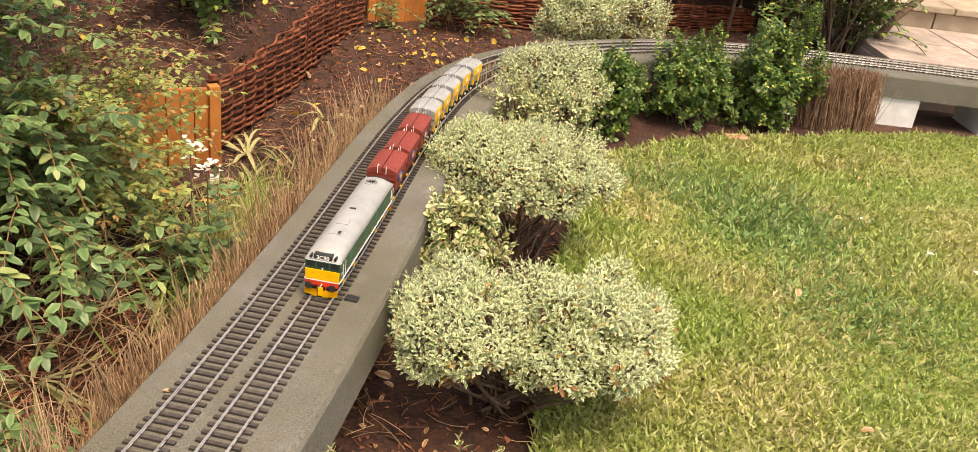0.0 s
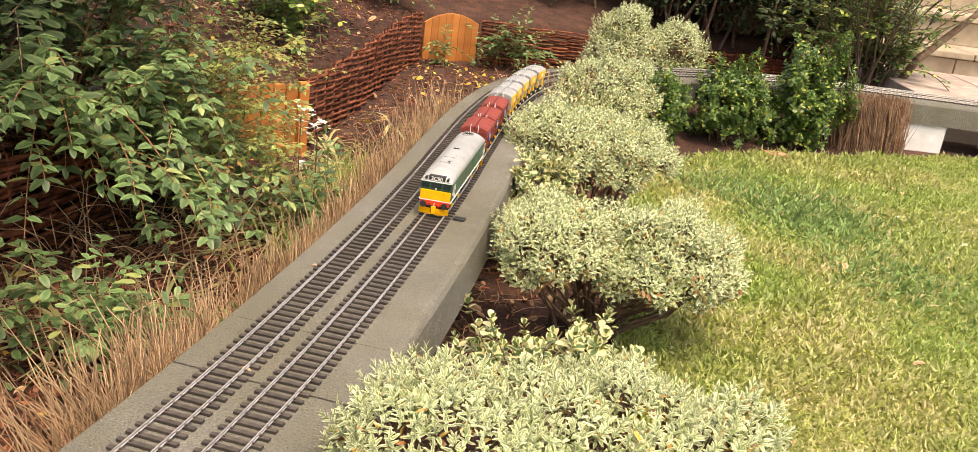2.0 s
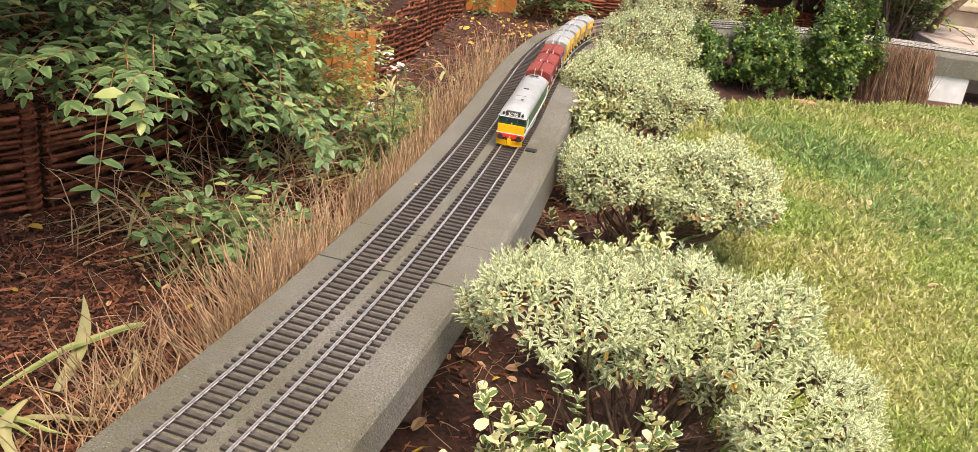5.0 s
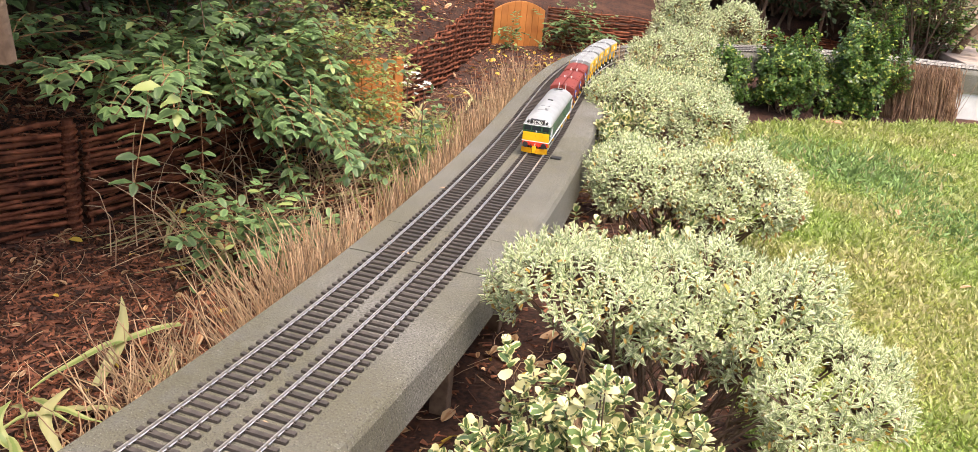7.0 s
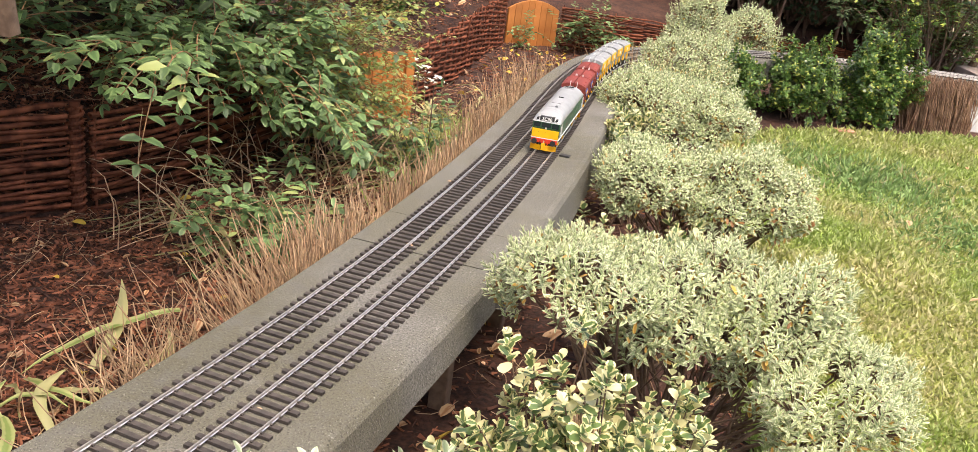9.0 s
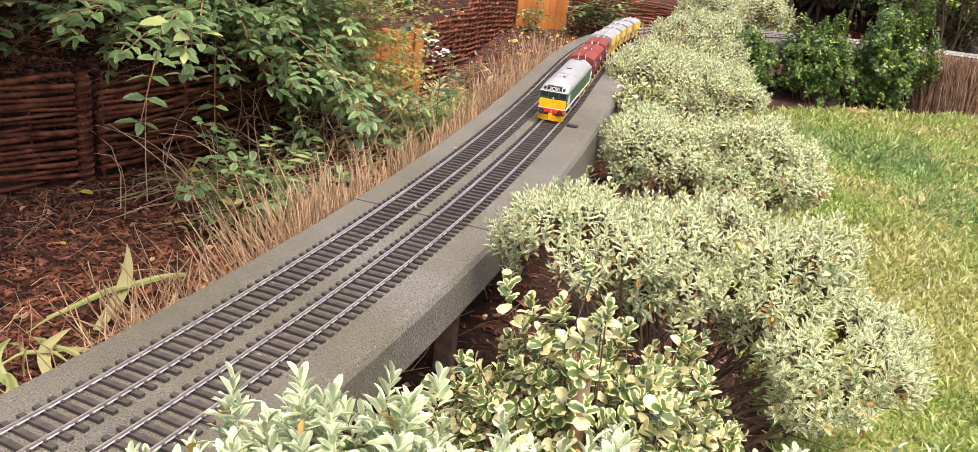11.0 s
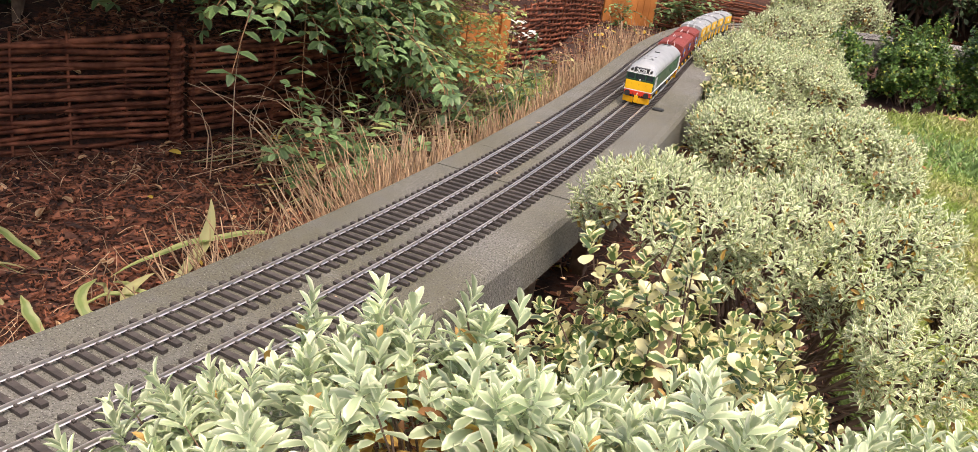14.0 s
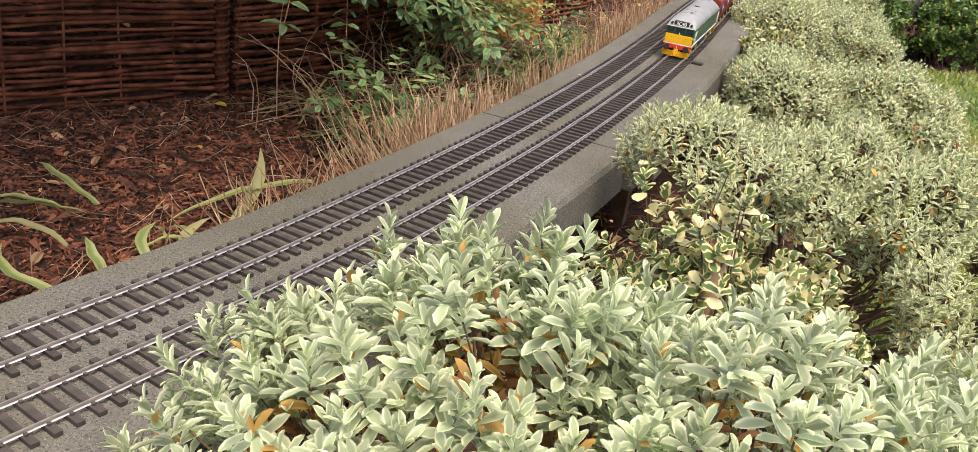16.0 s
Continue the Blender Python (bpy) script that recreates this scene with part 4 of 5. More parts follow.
def hopper(kind):
    red = kind == "red"
    main = OXIDE if red else SILVER
    wagon = empty("hopper_wagon")
    tagged(wagon, "oxide-red covered hopper wagon with round emblem" if red else "silver covered hopper wagon with yellow side boards", "wagon", "red wagons" if red else "silver wagons")
    l, w = (0.05, 0.031) if red else (0.039, 0.031)
    e0 = l + 0.004
    block("underframe", (-e0, -0.024, 0.0165), (e0, 0.024, 0.022), BLACK, wagon, 0.0008)
    for k, (z0, z1, g) in enumerate(((0.022, 0.036, 0.86), (0.0375, 0.052, 0.95), (0.0535, 0.07, 1.0))):
        tier = solid("tier", [(-w * g, z0 + 0.002), (w * g, z0 + 0.002), (w * g * 1.03, z0 + 0.006), (w * g * 1.03, z1 - 0.003), (w * g, z1), (-w * g, z1), (-w * g * 1.03, z1 - 0.003), (-w * g * 1.03, z0 + 0.006)], -l * g, l * g, main, wagon, 0.001)
        for s in (-1, 1):
            for x in (-0.6, -0.2, 0.2, 0.6):
                block("rib", (x * l - 0.0009, s * w * g * 1.03 - 0.0012, z0 + 0.003), (x * l + 0.0009, s * w * g * 1.03 + 0.0012, z1 - 0.001), main, tier, 0.0003)
        block("rim", (-l * g - 0.0012, -w * g - 0.0012, z1 - 0.001), (l * g + 0.0012, w * g + 0.0012, z1 + 0.0015), main, tier, 0.0004)
    for s in (-1, 1):
        lid = solid("lid", [(s * 0.001, 0.0715), (s * (w + 0.001), 0.0715), (s * (w + 0.001), 0.076), (s * w * 0.6, 0.0815), (s * 0.001, 0.083)], -l - 0.001, l + 0.001, main, wagon, 0.0008)
        for x in (-0.75, 0, 0.75):
            rod("lid_clamp", (x * l, s * 0.006, 0.0825), (x * l, s * w * 0.9, 0.0785), 0.0007, main, lid, 6)
    for e in (-1, 1):
        for y in (-0.009, 0.009):
            rod("lifting_lug", (e * (l + 0.0022), y, 0.07), (e * (l + 0.0022), y, 0.087), 0.0008, WHITE, wagon, 6)
        rod("lug_bar", (e * (l + 0.0022), -0.009, 0.087), (e * (l - 0.008), -0.009, 0.085), 0.0008, WHITE, wagon, 6)
        for y in (-0.0212, 0.0212):
            rod("buffer", (e * e0, y, 0.0205), (e * (e0 + 0.0068), y, 0.0205), 0.0018, BLACK, wagon, 8)
            rod("buffer_head", (e * (e0 + 0.0068), y, 0.0205), (e * (e0 + 0.008), y, 0.0205), 0.0045, BLACK, wagon, 14)
        rod("coupling", (e * e0, 0, 0.0195), (e * (e0 + 0.0095), 0, 0.0185), 0.0011, STEEL, wagon, 6)
    for s in (-1, 1):
        if red:
            bm = bmesh.new()
            bmesh.ops.create_cone(bm, cap_ends=True, segments=22, radius1=0.0105, radius2=0.0105, depth=0.0016, matrix=Matrix.Translation((0.022, s * (w * 1.03 + 0.002), 0.058)) @ Matrix.Rotation(radians(90), 4, "X"))
            disc = part("emblem_disc", bm, BLUE, wagon, "round blue emblem with yellow band")
            block("emblem_band", (0.0135, s * (w * 1.03 + 0.0031) - 0.0003, 0.0555), (0.0305, s * (w * 1.03 + 0.0031) + 0.0003, 0.0615), YELLOW, disc)
        else:
            board = block("side_board", (-l * 0.86, s * (w + 0.002) - 0.0012, 0.05), (l * 0.86, s * (w + 0.002) + 0.0012, 0.0735), YELLOW, wagon, 0.0005, "yellow side board")
            block("white_label", (-0.006, s * (w + 0.0034) - 0.0003, 0.057), (0.008, s * (w + 0.0034) + 0.0003, 0.067), WHITE, board)
            for x in (-l * 0.6, l * 0.6):
                block("yellow_leg", (x - 0.006, s * (w * 0.93) - 0.0015, 0.022), (x + 0.006, s * (w * 0.93) + 0.0022, 0.047), YELLOW, wagon, 0.0006)
        for x in (-l * 0.62, l * 0.62):
            block("axleguard", (x - 0.007, s * 0.0225 - 0.001, 0.006), (x + 0.007, s * 0.0225 + 0.001, 0.0175), BLACK, wagon, 0.0004)
            rod("axlebox", (x, s * 0.0235, 0.0095), (x, s * 0.0265, 0.0095), 0.0036, YELLOW if red else WHITE, wagon, 10)
    for x in (-l * 0.62, l * 0.62):
        wheelset(wagon, x, 0.009)
    return wagon


def on_track(s):
    (x, y), dd = on_line(s)
    return pose(x + dd[1] * SPREAD, y - dd[0] * SPREAD, RAIL_TOP, 0, 0, math.degrees(math.atan2(-dd[1], -dd[0])))


loco = locomotive()
loco.matrix_basis = on_track(TRAIN_FRONT + 0.18) @ Matrix.Diagonal((1, 0.92, 0.96, 1))
red_wagon, silver_wagon = hopper("red"), hopper("silver")
way = TRAIN_FRONT + 0.366
for i in range(8):
    src, pitch = (red_wagon, 0.127) if i < 3 else (silver_wagon, 0.105)
    m = on_track(way + pitch / 2) @ Matrix.Diagonal((1, 0.93, 0.95, 1))
    way += pitch
    if i in (0, 3):
        src.matrix_basis = m
    else:
        copy_thing(src, m)

# ---- wicker hurdles and timber panels ----
def woven(points, top, label, seed, foot=GROUND - 0.03, rods=20, gap=0.11, thick=0.0052, wave_by=0.0075):
    rng = np.random.default_rng(seed)
    xy, d, s = spline(points, 0.0215)
    nrm = np.stack([-d[:, 1], d[:, 0]], 1)
    base = np.array([*xy[0], 0.0])
    hurdle = empty("wicker_hurdle", base)
    tagged(hurdle, label, "hurdle", "wicker hurdles")
    for k, at_s in enumerate(np.arange(0.01, s[-1], gap)):
        p = [np.interp(at_s, s, xy[:, i]) for i in (0, 1)]
        rod_top = np.interp(at_s, s, np.linspace(top[0], top[1], len(s))) + rng.uniform(0.0, 0.012)
        lean = rng.normal(0, 0.004, 2)
        v, f = tubes([(p[0] - base[0], p[1] - base[1], foot)], [(p[0] - base[0] + lean[0], p[1] - base[1] + lean[1], rod_top)], 0.003, 0.0027, sides=7)
        bulk("upright", v, f, WICKER, hurdle)
    sides = 6
    for k in range(rods):
        t = (k + 0.5) / rods
        z = (GROUND + 0.005) * (1 - t) + np.linspace(top[0], top[1], len(s)) * t + 0.0085 * np.array([noise.noise((a * 4, k * 3.3, seed)) for a in s]) * (1 if k < rods - 1 else 2)
        ph = (k % 2) * math.pi + rng.normal(0, 0.25)
        wave = wave_by * np.sin(math.pi * (s - 0.01) / gap + ph) + 0.002 * np.array([noise.noise((a * 9, k, 4)) for a in s])
        r = thick * rng.uniform(0.75, 1.2) * (1 + 0.2 * np.array([noise.noise((a * 4, k * 1.7, 8)) for a in s]))
        c = np.stack([xy[:, 0] + nrm[:, 0] * wave - base[0], xy[:, 1] + nrm[:, 1] * wave - base[1], z], 1)
        ring = [c + r[:, None] * (np.concatenate([nrm, np.zeros((len(s), 1))], 1) * math.cos(w) + np.array([0, 0, 1.0]) * math.sin(w)) for w in np.linspace(0, 2 * math.pi, sides, endpoint=False)]
        v = np.stack(ring, 1).reshape(-1, 3)
        f = [(i * sides + j, (i + 1) * sides + j, (i + 1) * sides + (j + 1) % sides, i * sides + (j + 1) % sides) for i in range(len(s) - 1) for j in range(sides)]
        bulk("woven_rod", v, f, WICKER, hurdle)
    return hurdle


def wrapped_post(x, y, top, seed):
    rng = np.random.default_rng(seed)
    post = empty("hurdle_post", (x, y, GROUND - 0.02))
    tagged(post, "hurdle end post bound with twisted willow", "post", "hurdle posts")
    h = top - GROUND + 0.02
    rod("stake", (0, 0, -0.02), (0, 0, h + 0.01), 0.011, WICKER, post, 10)
    n = 220
    a = np.linspace(0, 2 * math.pi * 16, n)
    c = np.stack([0.015 * np.cos(a), 0.015 * np.sin(a), np.linspace(0.01, h, n)], 1)
    v, f = tubes(c[:-1], c[1:], 0.0045, 0.0045, sides=5)
    bulk("binding", v, f, WICKER, post)


def plank(name, w, h, t, material, parent, m, arch=(0, 0)):
    bm = bmesh.new()
    made = box(bm, (-w / 2, -t / 2, 0), (w / 2, t / 2, h))
    for v in bm.verts:
        if v.co.z > h / 2:
            v.co.z += arch[0] if v.co.x < 0 else arch[1]
    bmesh.ops.bevel(bm, geom=list(bm.edges), offset=0.0025, segments=2, affect="EDGES", profile=0.6)
    ob = part(name, bm, material, parent)
    ob.matrix_local = m
    return ob


woven([(-1.66, 0.45), (-1.306, 0.926), (-1.126, 1.138)], (-0.005, 0.0), "dark red-brown woven willow hurdle edging the bed", 51)
woven([(-1.1, 1.16), (-0.99, 1.4), (-0.9, 1.8), (-0.87, 2.16), (-0.855, 2.35)], (-0.01, -0.01), "dark red-brown woven willow hurdle under the leafy shrub", 52)
woven([(-0.645, 2.4), (-0.6, 2.7), (-0.56, 3.0), (-0.53, 3.4), (-0.49, 3.75), (-0.44, 4.02)], (-0.03, 0.0), "curving red-brown woven willow hurdle holding back soil", 53, rods=22, gap=0.085, thick=0.005, wave_by=0.01)
woven([(-0.165, 4.2), (0.12, 4.2), (0.4, 4.28), (0.75, 4.4), (1.15, 4.6), (1.5, 4.75)], (-0.03, -0.12), "low red-brown woven willow hurdle behind the track", 54, rods=20, gap=0.085, thick=0.005, wave_by=0.01)
wrapped_post(-1.122, 1.142, 0.0, 1)
wrapped_post(-0.655, 2.385, -0.02, 2)

screen = empty("timber_panel", (-0.735, 2.27, GROUND - 0.02))
tagged(screen, "short orange-stained timber board panel beside the hurdle", "panel", "timber panels")
for i in range(6):
    plank("board", 0.035, 0.235 + 0.004 * math.sin(i * 2.3) - (0.0 if i > 1 else 0.01), 0.018, TIMBER, screen, pose((-0.105 + i * 0.0365) * 0.83, (-0.105 + i * 0.0365) * 0.56 + 0.005 * (i % 2), 0, 0, 0, 34))
plank("corner_post", 0.03, 0.24, 0.03, TIMBER, screen, pose(0.096, 0.06, 0, 0, 0, 34))
gate = empty("arched_timber_panel", (-0.305, 4.13, GROUND - 0.02))
tagged(gate, "orange-stained timber panel with an arched top", "panel", "timber panels")
arch = lambda x: 0.2 + 0.045 * (1 - (x / 0.145) ** 2)
for i in range(8):
    x = -0.126 + i * 0.036
    plank("board", 0.0355, 0.2, 0.016, TIMBER, gate, pose(x * math.cos(radians(30)), x * math.sin(radians(30)) + 0.002 * (i % 2), 0, 0, 0, 30), (arch(x - 0.018) - 0.2, arch(x + 0.018) - 0.2))

# ---- dry reed edging ----
def reeds(label, places, heights, rng, name="reed_edging", r=0.0015, lean=0.12, bent=0.16, material=STRAW):
    root = empty(name, (float(places[:, 0].mean()), float(places[:, 1].mean()), GROUND))
    tagged(root, label, "reeds", kind="stuff")
    n = len(places)
    base = np.concatenate([places, np.full((n, 1), GROUND - 0.01)], 1) - np.array(root.location)
    tip = base + np.stack([rng.normal(0, lean, n) * heights, rng.normal(0, lean, n) * heights, heights], 1)
    tip[:, 0] -= 0.018
    k = rng.random(n) < bent
    tip[k, :2] += rng.normal(0, 0.035, (k.sum(), 2))
    tip[k, 2] -= 0.04 * rng.random(k.sum())
    sag = rng.normal(0, 0.008, (n, 3)) * [1, 1, 0]
    v, f = tubes(base, tip, rng.uniform(0.7, 1.5, n) * r, rng.uniform(0.3, 0.9, n) * r, sag, 3, 3)
    bulk("reed_mass", v, f, material, root)
    return root


rng = np.random.default_rng(61)
n = 5600
ss = rng.uniform(line_at_y(0.42), line_at_y(2.55) + 0.45, n)
dens = np.array([noise.noise((s * 5, 2, 0)) + 0.55 * noise.noise((s * 17, 8, 0)) for s in ss])
thin = np.clip((line_at_y(0.85) - ss) / 0.35, 0, 1)
keep = (dens > -0.22 + 0.32 * thin) & (np.abs(ss - line_at_y(0.985)) > 0.035) & (rng.random(n) > 0.35 * thin)
ss, dens, thin = ss[keep], dens[keep], thin[keep]
off = LEFT - 0.012 - np.abs(rng.normal(0, 0.03, len(ss))) * (1 + 1.2 * thin) - 0.012 * rng.random(len(ss))
pts = np.array([on_line(s)[0] + np.array([on_line(s)[1][1], -on_line(s)[1][0]]) * o for s, o in zip(ss, off)])
reeds("strip of clipped dry brown reeds beside the trackbed", pts, 0.163 + 0.065 * dens + rng.normal(0.0, 0.03, len(ss)) - 0.03 * thin, rng)
n = 1100
ss = np.concatenate([rng.normal(line_at_y(0.66), 0.07, 600), rng.normal(line_at_y(0.86), 0.06, 500)])
off = LEFT - 0.02 - np.abs(rng.normal(0.03, 0.035, n))
pts = np.array([on_line(s)[0] + np.array([on_line(s)[1][1], -on_line(s)[1][0]]) * o for s, o in zip(ss, off)])
reeds("two greyish tufts of cut dry reeds beside the trackbed", pts, rng.uniform(0.13, 0.235, n), rng, "reed_clump", 0.0011, 0.32, 0.4)
n = 1900
a, q = rng.uniform(0, 2 * math.pi, n), np.sqrt(rng.random(n))
reeds("upright clump of dry brown reeds before the trackbed", np.stack([1.36 + 0.14 * q * np.cos(a), 3.13 + 0.045 * q * np.sin(a)], 1), rng.uniform(0.2, 0.275, n), rng, "reed_clump", 0.0019, 0.05, 0.1, BROWN_REED)
n = 260
reeds("sparse stubs of dry reeds among the fallen leaves", np.stack([rng.normal(-0.7, 0.05, n), rng.normal(0.56, 0.09, n)], 1), rng.uniform(0.03, 0.13, n), rng, "reed_stubs", 0.0013, 0.35, 0.4)
n = 140
reeds("small tuft of pale dry reeds at the bend", np.stack([rng.normal(0.13, 0.025, n), rng.normal(2.58, 0.05, n)], 1), rng.uniform(0.2, 0.32, n), rng, "reed_clump", 0.0012, 0.2)
n = 500
ss = rng.uniform(line_at_y(2.5) + 0.45, line_at_y(2.5) + 1.0, n)
off = LEFT - 0.02 - np.abs(rng.normal(0, 0.05, n))
pts = np.array([on_line(s)[0] + np.array([on_line(s)[1][1], -on_line(s)[1][0]]) * o for s, o in zip(ss, off)])
reeds("thin dry reeds beyond the bend of the trackbed", pts, rng.uniform(0.15, 0.27, n), rng, "reed_edging", 0.0011, 0.2)

# ---- litter on the beds ----
def on_bed(n, rng, x0=-1.6, x1=0.35, y0=-0.6, y1=4.4):
    out = []
    while len(out) < n:
        x, y = rng.uniform(x0, x1), rng.uniform(y0, y1)
        if behind_fence(x, y) > 0.9 or x > lawn_edge(y) - 0.005:
            continue
        out.append((x, y, ground_height(x, y)))
    return np.array(out)


rng = np.random.default_rng(71)
p = np.concatenate([on_bed(36000, rng, -1.45, -0.35, -0.2, 1.7), on_bed(16000, rng, -1.2, 0.3, -0.2, 4.2)])
n = len(p)
d = unit(np.stack([rng.normal(0, 1, n), rng.normal(0, 1, n), rng.normal(0.05, 0.18, n)], 1))
ln = rng.gamma(1.5, 0.0075, n) + 0.004
v1 = tubes(p - d * ln[:, None] / 2 + [0, 0, 0.004], p + d * ln[:, None] / 2 + [0, 0, 0.004], rng.gamma(2.0, 0.0008, n) + 0.0005, rng.gamma(2.0, 0.0005, n) + 0.0003, sides=3)
mulch = bulk("bark_mulch", v1[0], v1[1], CHIP, smooth=False)
tagged(mulch, "reddish-brown bark chips and twigs on the soil", "mulch", kind="stuff")
p = on_bed(2600, rng, -1.5, 0.3, -0.4, 3.0)
n = len(p)
d = np.stack([rng.normal(0, 1, n), rng.normal(0, 1, n), rng.normal(0.1, 0.25, n)], 1)
hay = tubes(p + [0, 0, 0.005], p + unit(d) * rng.uniform(0.02, 0.09, n)[:, None] + [0, 0, 0.01], 0.0008, 0.0005, rng.normal(0, 0.006, (n, 3)), 3, 3)
litter = bulk("dry_grass_litter", hay[0], hay[1], STRAW)
tagged(litter, "dry grass stalks scattered on the soil", "litter", kind="stuff")
FALLEN = leaf_material("fallen_leaf", (0.36, 0.18, 0.08), (0.52, 0.34, 0.19), (0.6, 0.4, 0.06), 0.1, 0.5, 0.6, 0.1, 0.45)
p = on_bed(1500, rng, -1.5, 0.2, 0.0, 4.2)
n = len(p)
fl = scatter(leaf_shape(0.5, 0.4, 0.3), p + [0, 0, 0.009], np.stack([rng.normal(0, 1, n), rng.normal(0, 1, n), rng.normal(0, 0.25, n)], 1), np.stack([rng.normal(0, 0.4, n), rng.normal(0, 0.4, n), np.ones(n)], 1), rng.gamma(3, 0.005, n) + 0.005)
tagged(bulk("fallen_leaves", *fl[:2], FALLEN, None, fl[2]), "small fallen leaves, brown, buff and yellow", "leaves", kind="stuff")


# ---- strap-leaved plants ----
STRAP_GREEN = leaf_material("strap_leaf", (0.25, 0.33, 0.1), (0.42, 0.45, 0.18), (0.5, 0.46, 0.24), 0.12, 0.6, 0.45, 0.3, 0.25)
PALE_STRAP = leaf_material("pale_strap_leaf", (0.42, 0.43, 0.22), (0.6, 0.55, 0.34), (0.4, 0.38, 0.17), 0.2, 0.6, 0.5, 0.2, 0.25)


def strap_plant(name, label, x, y, count, length, width, material, seed, flat=0.6, category="plant", group="strap-leaved plants"):
    rng = np.random.default_rng(seed)
    z = ground_height(x, y)
    root = empty(name, (x, y, z))
    tagged(root, label, category, group)
    for k in range(count):
        a = rng.uniform(0, 2 * math.pi)
        l = length * rng.uniform(0.6, 1.15)
        w = width * rng.uniform(0.7, 1.15)
        up, turn = rng.uniform(0.1, 1.2) * (1 - flat * 0.75), rng.normal(0, 0.7)
        pos, head, el = Vector((0.01 * math.cos(a), 0.01 * math.sin(a), 0.0)), a, math.atan(up * 2.2)
        vs, uv, steps = [], [], 9
        for i in range(steps + 1):
            t = i / steps
            wide = w * (0.55 + 1.6 * t * (1 - t)) * (1 - t ** 4) / 2 + 0.0004
            side = Vector((-math.sin(head), math.cos(head), 0.25 * math.sin(t * 5 + k)))
            vs += [pos - side * wide + Vector((0, 0, wide * 0.4)), pos, pos + side * wide + Vector((0, 0, wide * 0.4))]
            uv += [(0, t), (0.5, t), (1, t)]
            pos = pos + Vector((math.cos(head) * math.cos(el), math.sin(head) * math.cos(el), math.sin(el))) * (l / steps)
            el -= rng.uniform(0.1, 0.3) * (1 + flat)
            head += turn / steps
            if pos.z < 0.008:
                pos.z, el = 0.008, 0.0
        f = [(i * 3 + j, i * 3 + j + 1, i * 3 + j + 4, i * 3 + j + 3) for i in range(steps) for j in (0, 1)]
        bulk("leaf", [tuple(q) for q in vs], f, material, root, uv)
    return root


def strap_leaf(a, b, rise, width, seed):
    """One broad fallen leaf from a to b, folded along its rib, with a rise in the middle."""
    rng = np.random.default_rng(seed)
    a, b = np.array(a, float), np.array(b, float)
    d = unit(b - a)
    side = unit(np.cross(d, [0.15, 0.1, 1.0]))
    up = np.cross(side, d)
    bend, roll = rng.normal(0, 0.018), rng.uniform(-0.6, 0.6)
    vs, uv, steps = [], [], 12
    for i in range(steps + 1):
        t = i / steps
        w = width / 2 * (0.62 + 0.75 * t * (1 - t) * 1.6) * (1 - t ** 5) + 0.0006
        c = a + (b - a) * t + up * rise * 4 * t * (1 - t) + side * bend * math.sin(t * 3.0) + up * 0.0015 * math.sin(t * 17 + seed)
        tw = roll * (t - 0.3)
        s2 = side * math.cos(tw) + up * math.sin(tw)
        n2 = up * math.cos(tw) - side * math.sin(tw)
        vs += [c - s2 * w + n2 * w * 0.35, c - s2 * w * 0.5 + n2 * w * 0.08, c, c + s2 * w * 0.5 + n2 * w * 0.08, c + s2 * w + n2 * w * 0.35]
        uv += [(q, t) for q in (0, 0.25, 0.5, 0.75, 1)]
    f = [(i * 5 + j, i * 5 + j + 1, i * 5 + j + 6, i * 5 + j + 5) for i in range(steps) for j in range(4)]
    root = np.array([a[0], a[1], a[2]])
    return np.array(vs) - root, f, uv, root


IRIS = "broad strap leaf, green fading to buff, flopped on the soil"
STRAPS = [((-0.81, 0.585), 0.005, (-0.845, 0.75), 0.075, 0.004, 0.026, 1), ((-0.745, 0.76), 0.03, (-0.88, 0.515), 0.022, 0.012, 0.022, 0), ((-0.75, 0.605), 0.005, (-0.735, 0.67), 0.045, 0.003, 0.022, 1),
          ((-0.825, 0.4), 0.005, (-0.866, 0.465), 0.045, 0.004, 0.022, 0), ((-0.87, 0.41), 0.02, (-0.765, 0.432), 0.035, 0.012, 0.02, 0), ((-0.87, 0.51), 0.02, (-0.735, 0.465), 0.025, 0.012, 0.018, 0),
          ((-0.775, 0.412), 0.005, (-0.8, 0.505), 0.05, 0.006, 0.022, 1), ((-1.13, 0.45), 0.02, (-0.985, 0.472), 0.03, 0.01, 0.022, 1), ((-1.01, 0.53), 0.015, (-1.14, 0.575), 0.045, 0.01, 0.02, 0),
          ((-0.87, 0.35), 0.005, (-0.918, 0.372), 0.05, 0.004, 0.022, 0), ((-0.838, 0.434), 0.005, (-0.853, 0.43), 0.055, 0.002, 0.018, 1), ((-1.13, 0.44), 0.035, (-0.99, 0.47), 0.02, 0.014, 0.018, 0),
          ((-0.89, 0.28), 0.01, (-1.0, 0.315), 0.045, 0.01, 0.024, 0), ((-0.97, 0.4), 0.01, (-1.11, 0.36), 0.02, 0.015, 0.022, 1), ((-0.8, 0.3), 0.006, (-0.86, 0.42), 0.02, 0.014, 0.02, 0), ((-0.72, 0.52), 0.01, (-0.83, 0.5), 0.012, 0.006, 0.016, 1)]
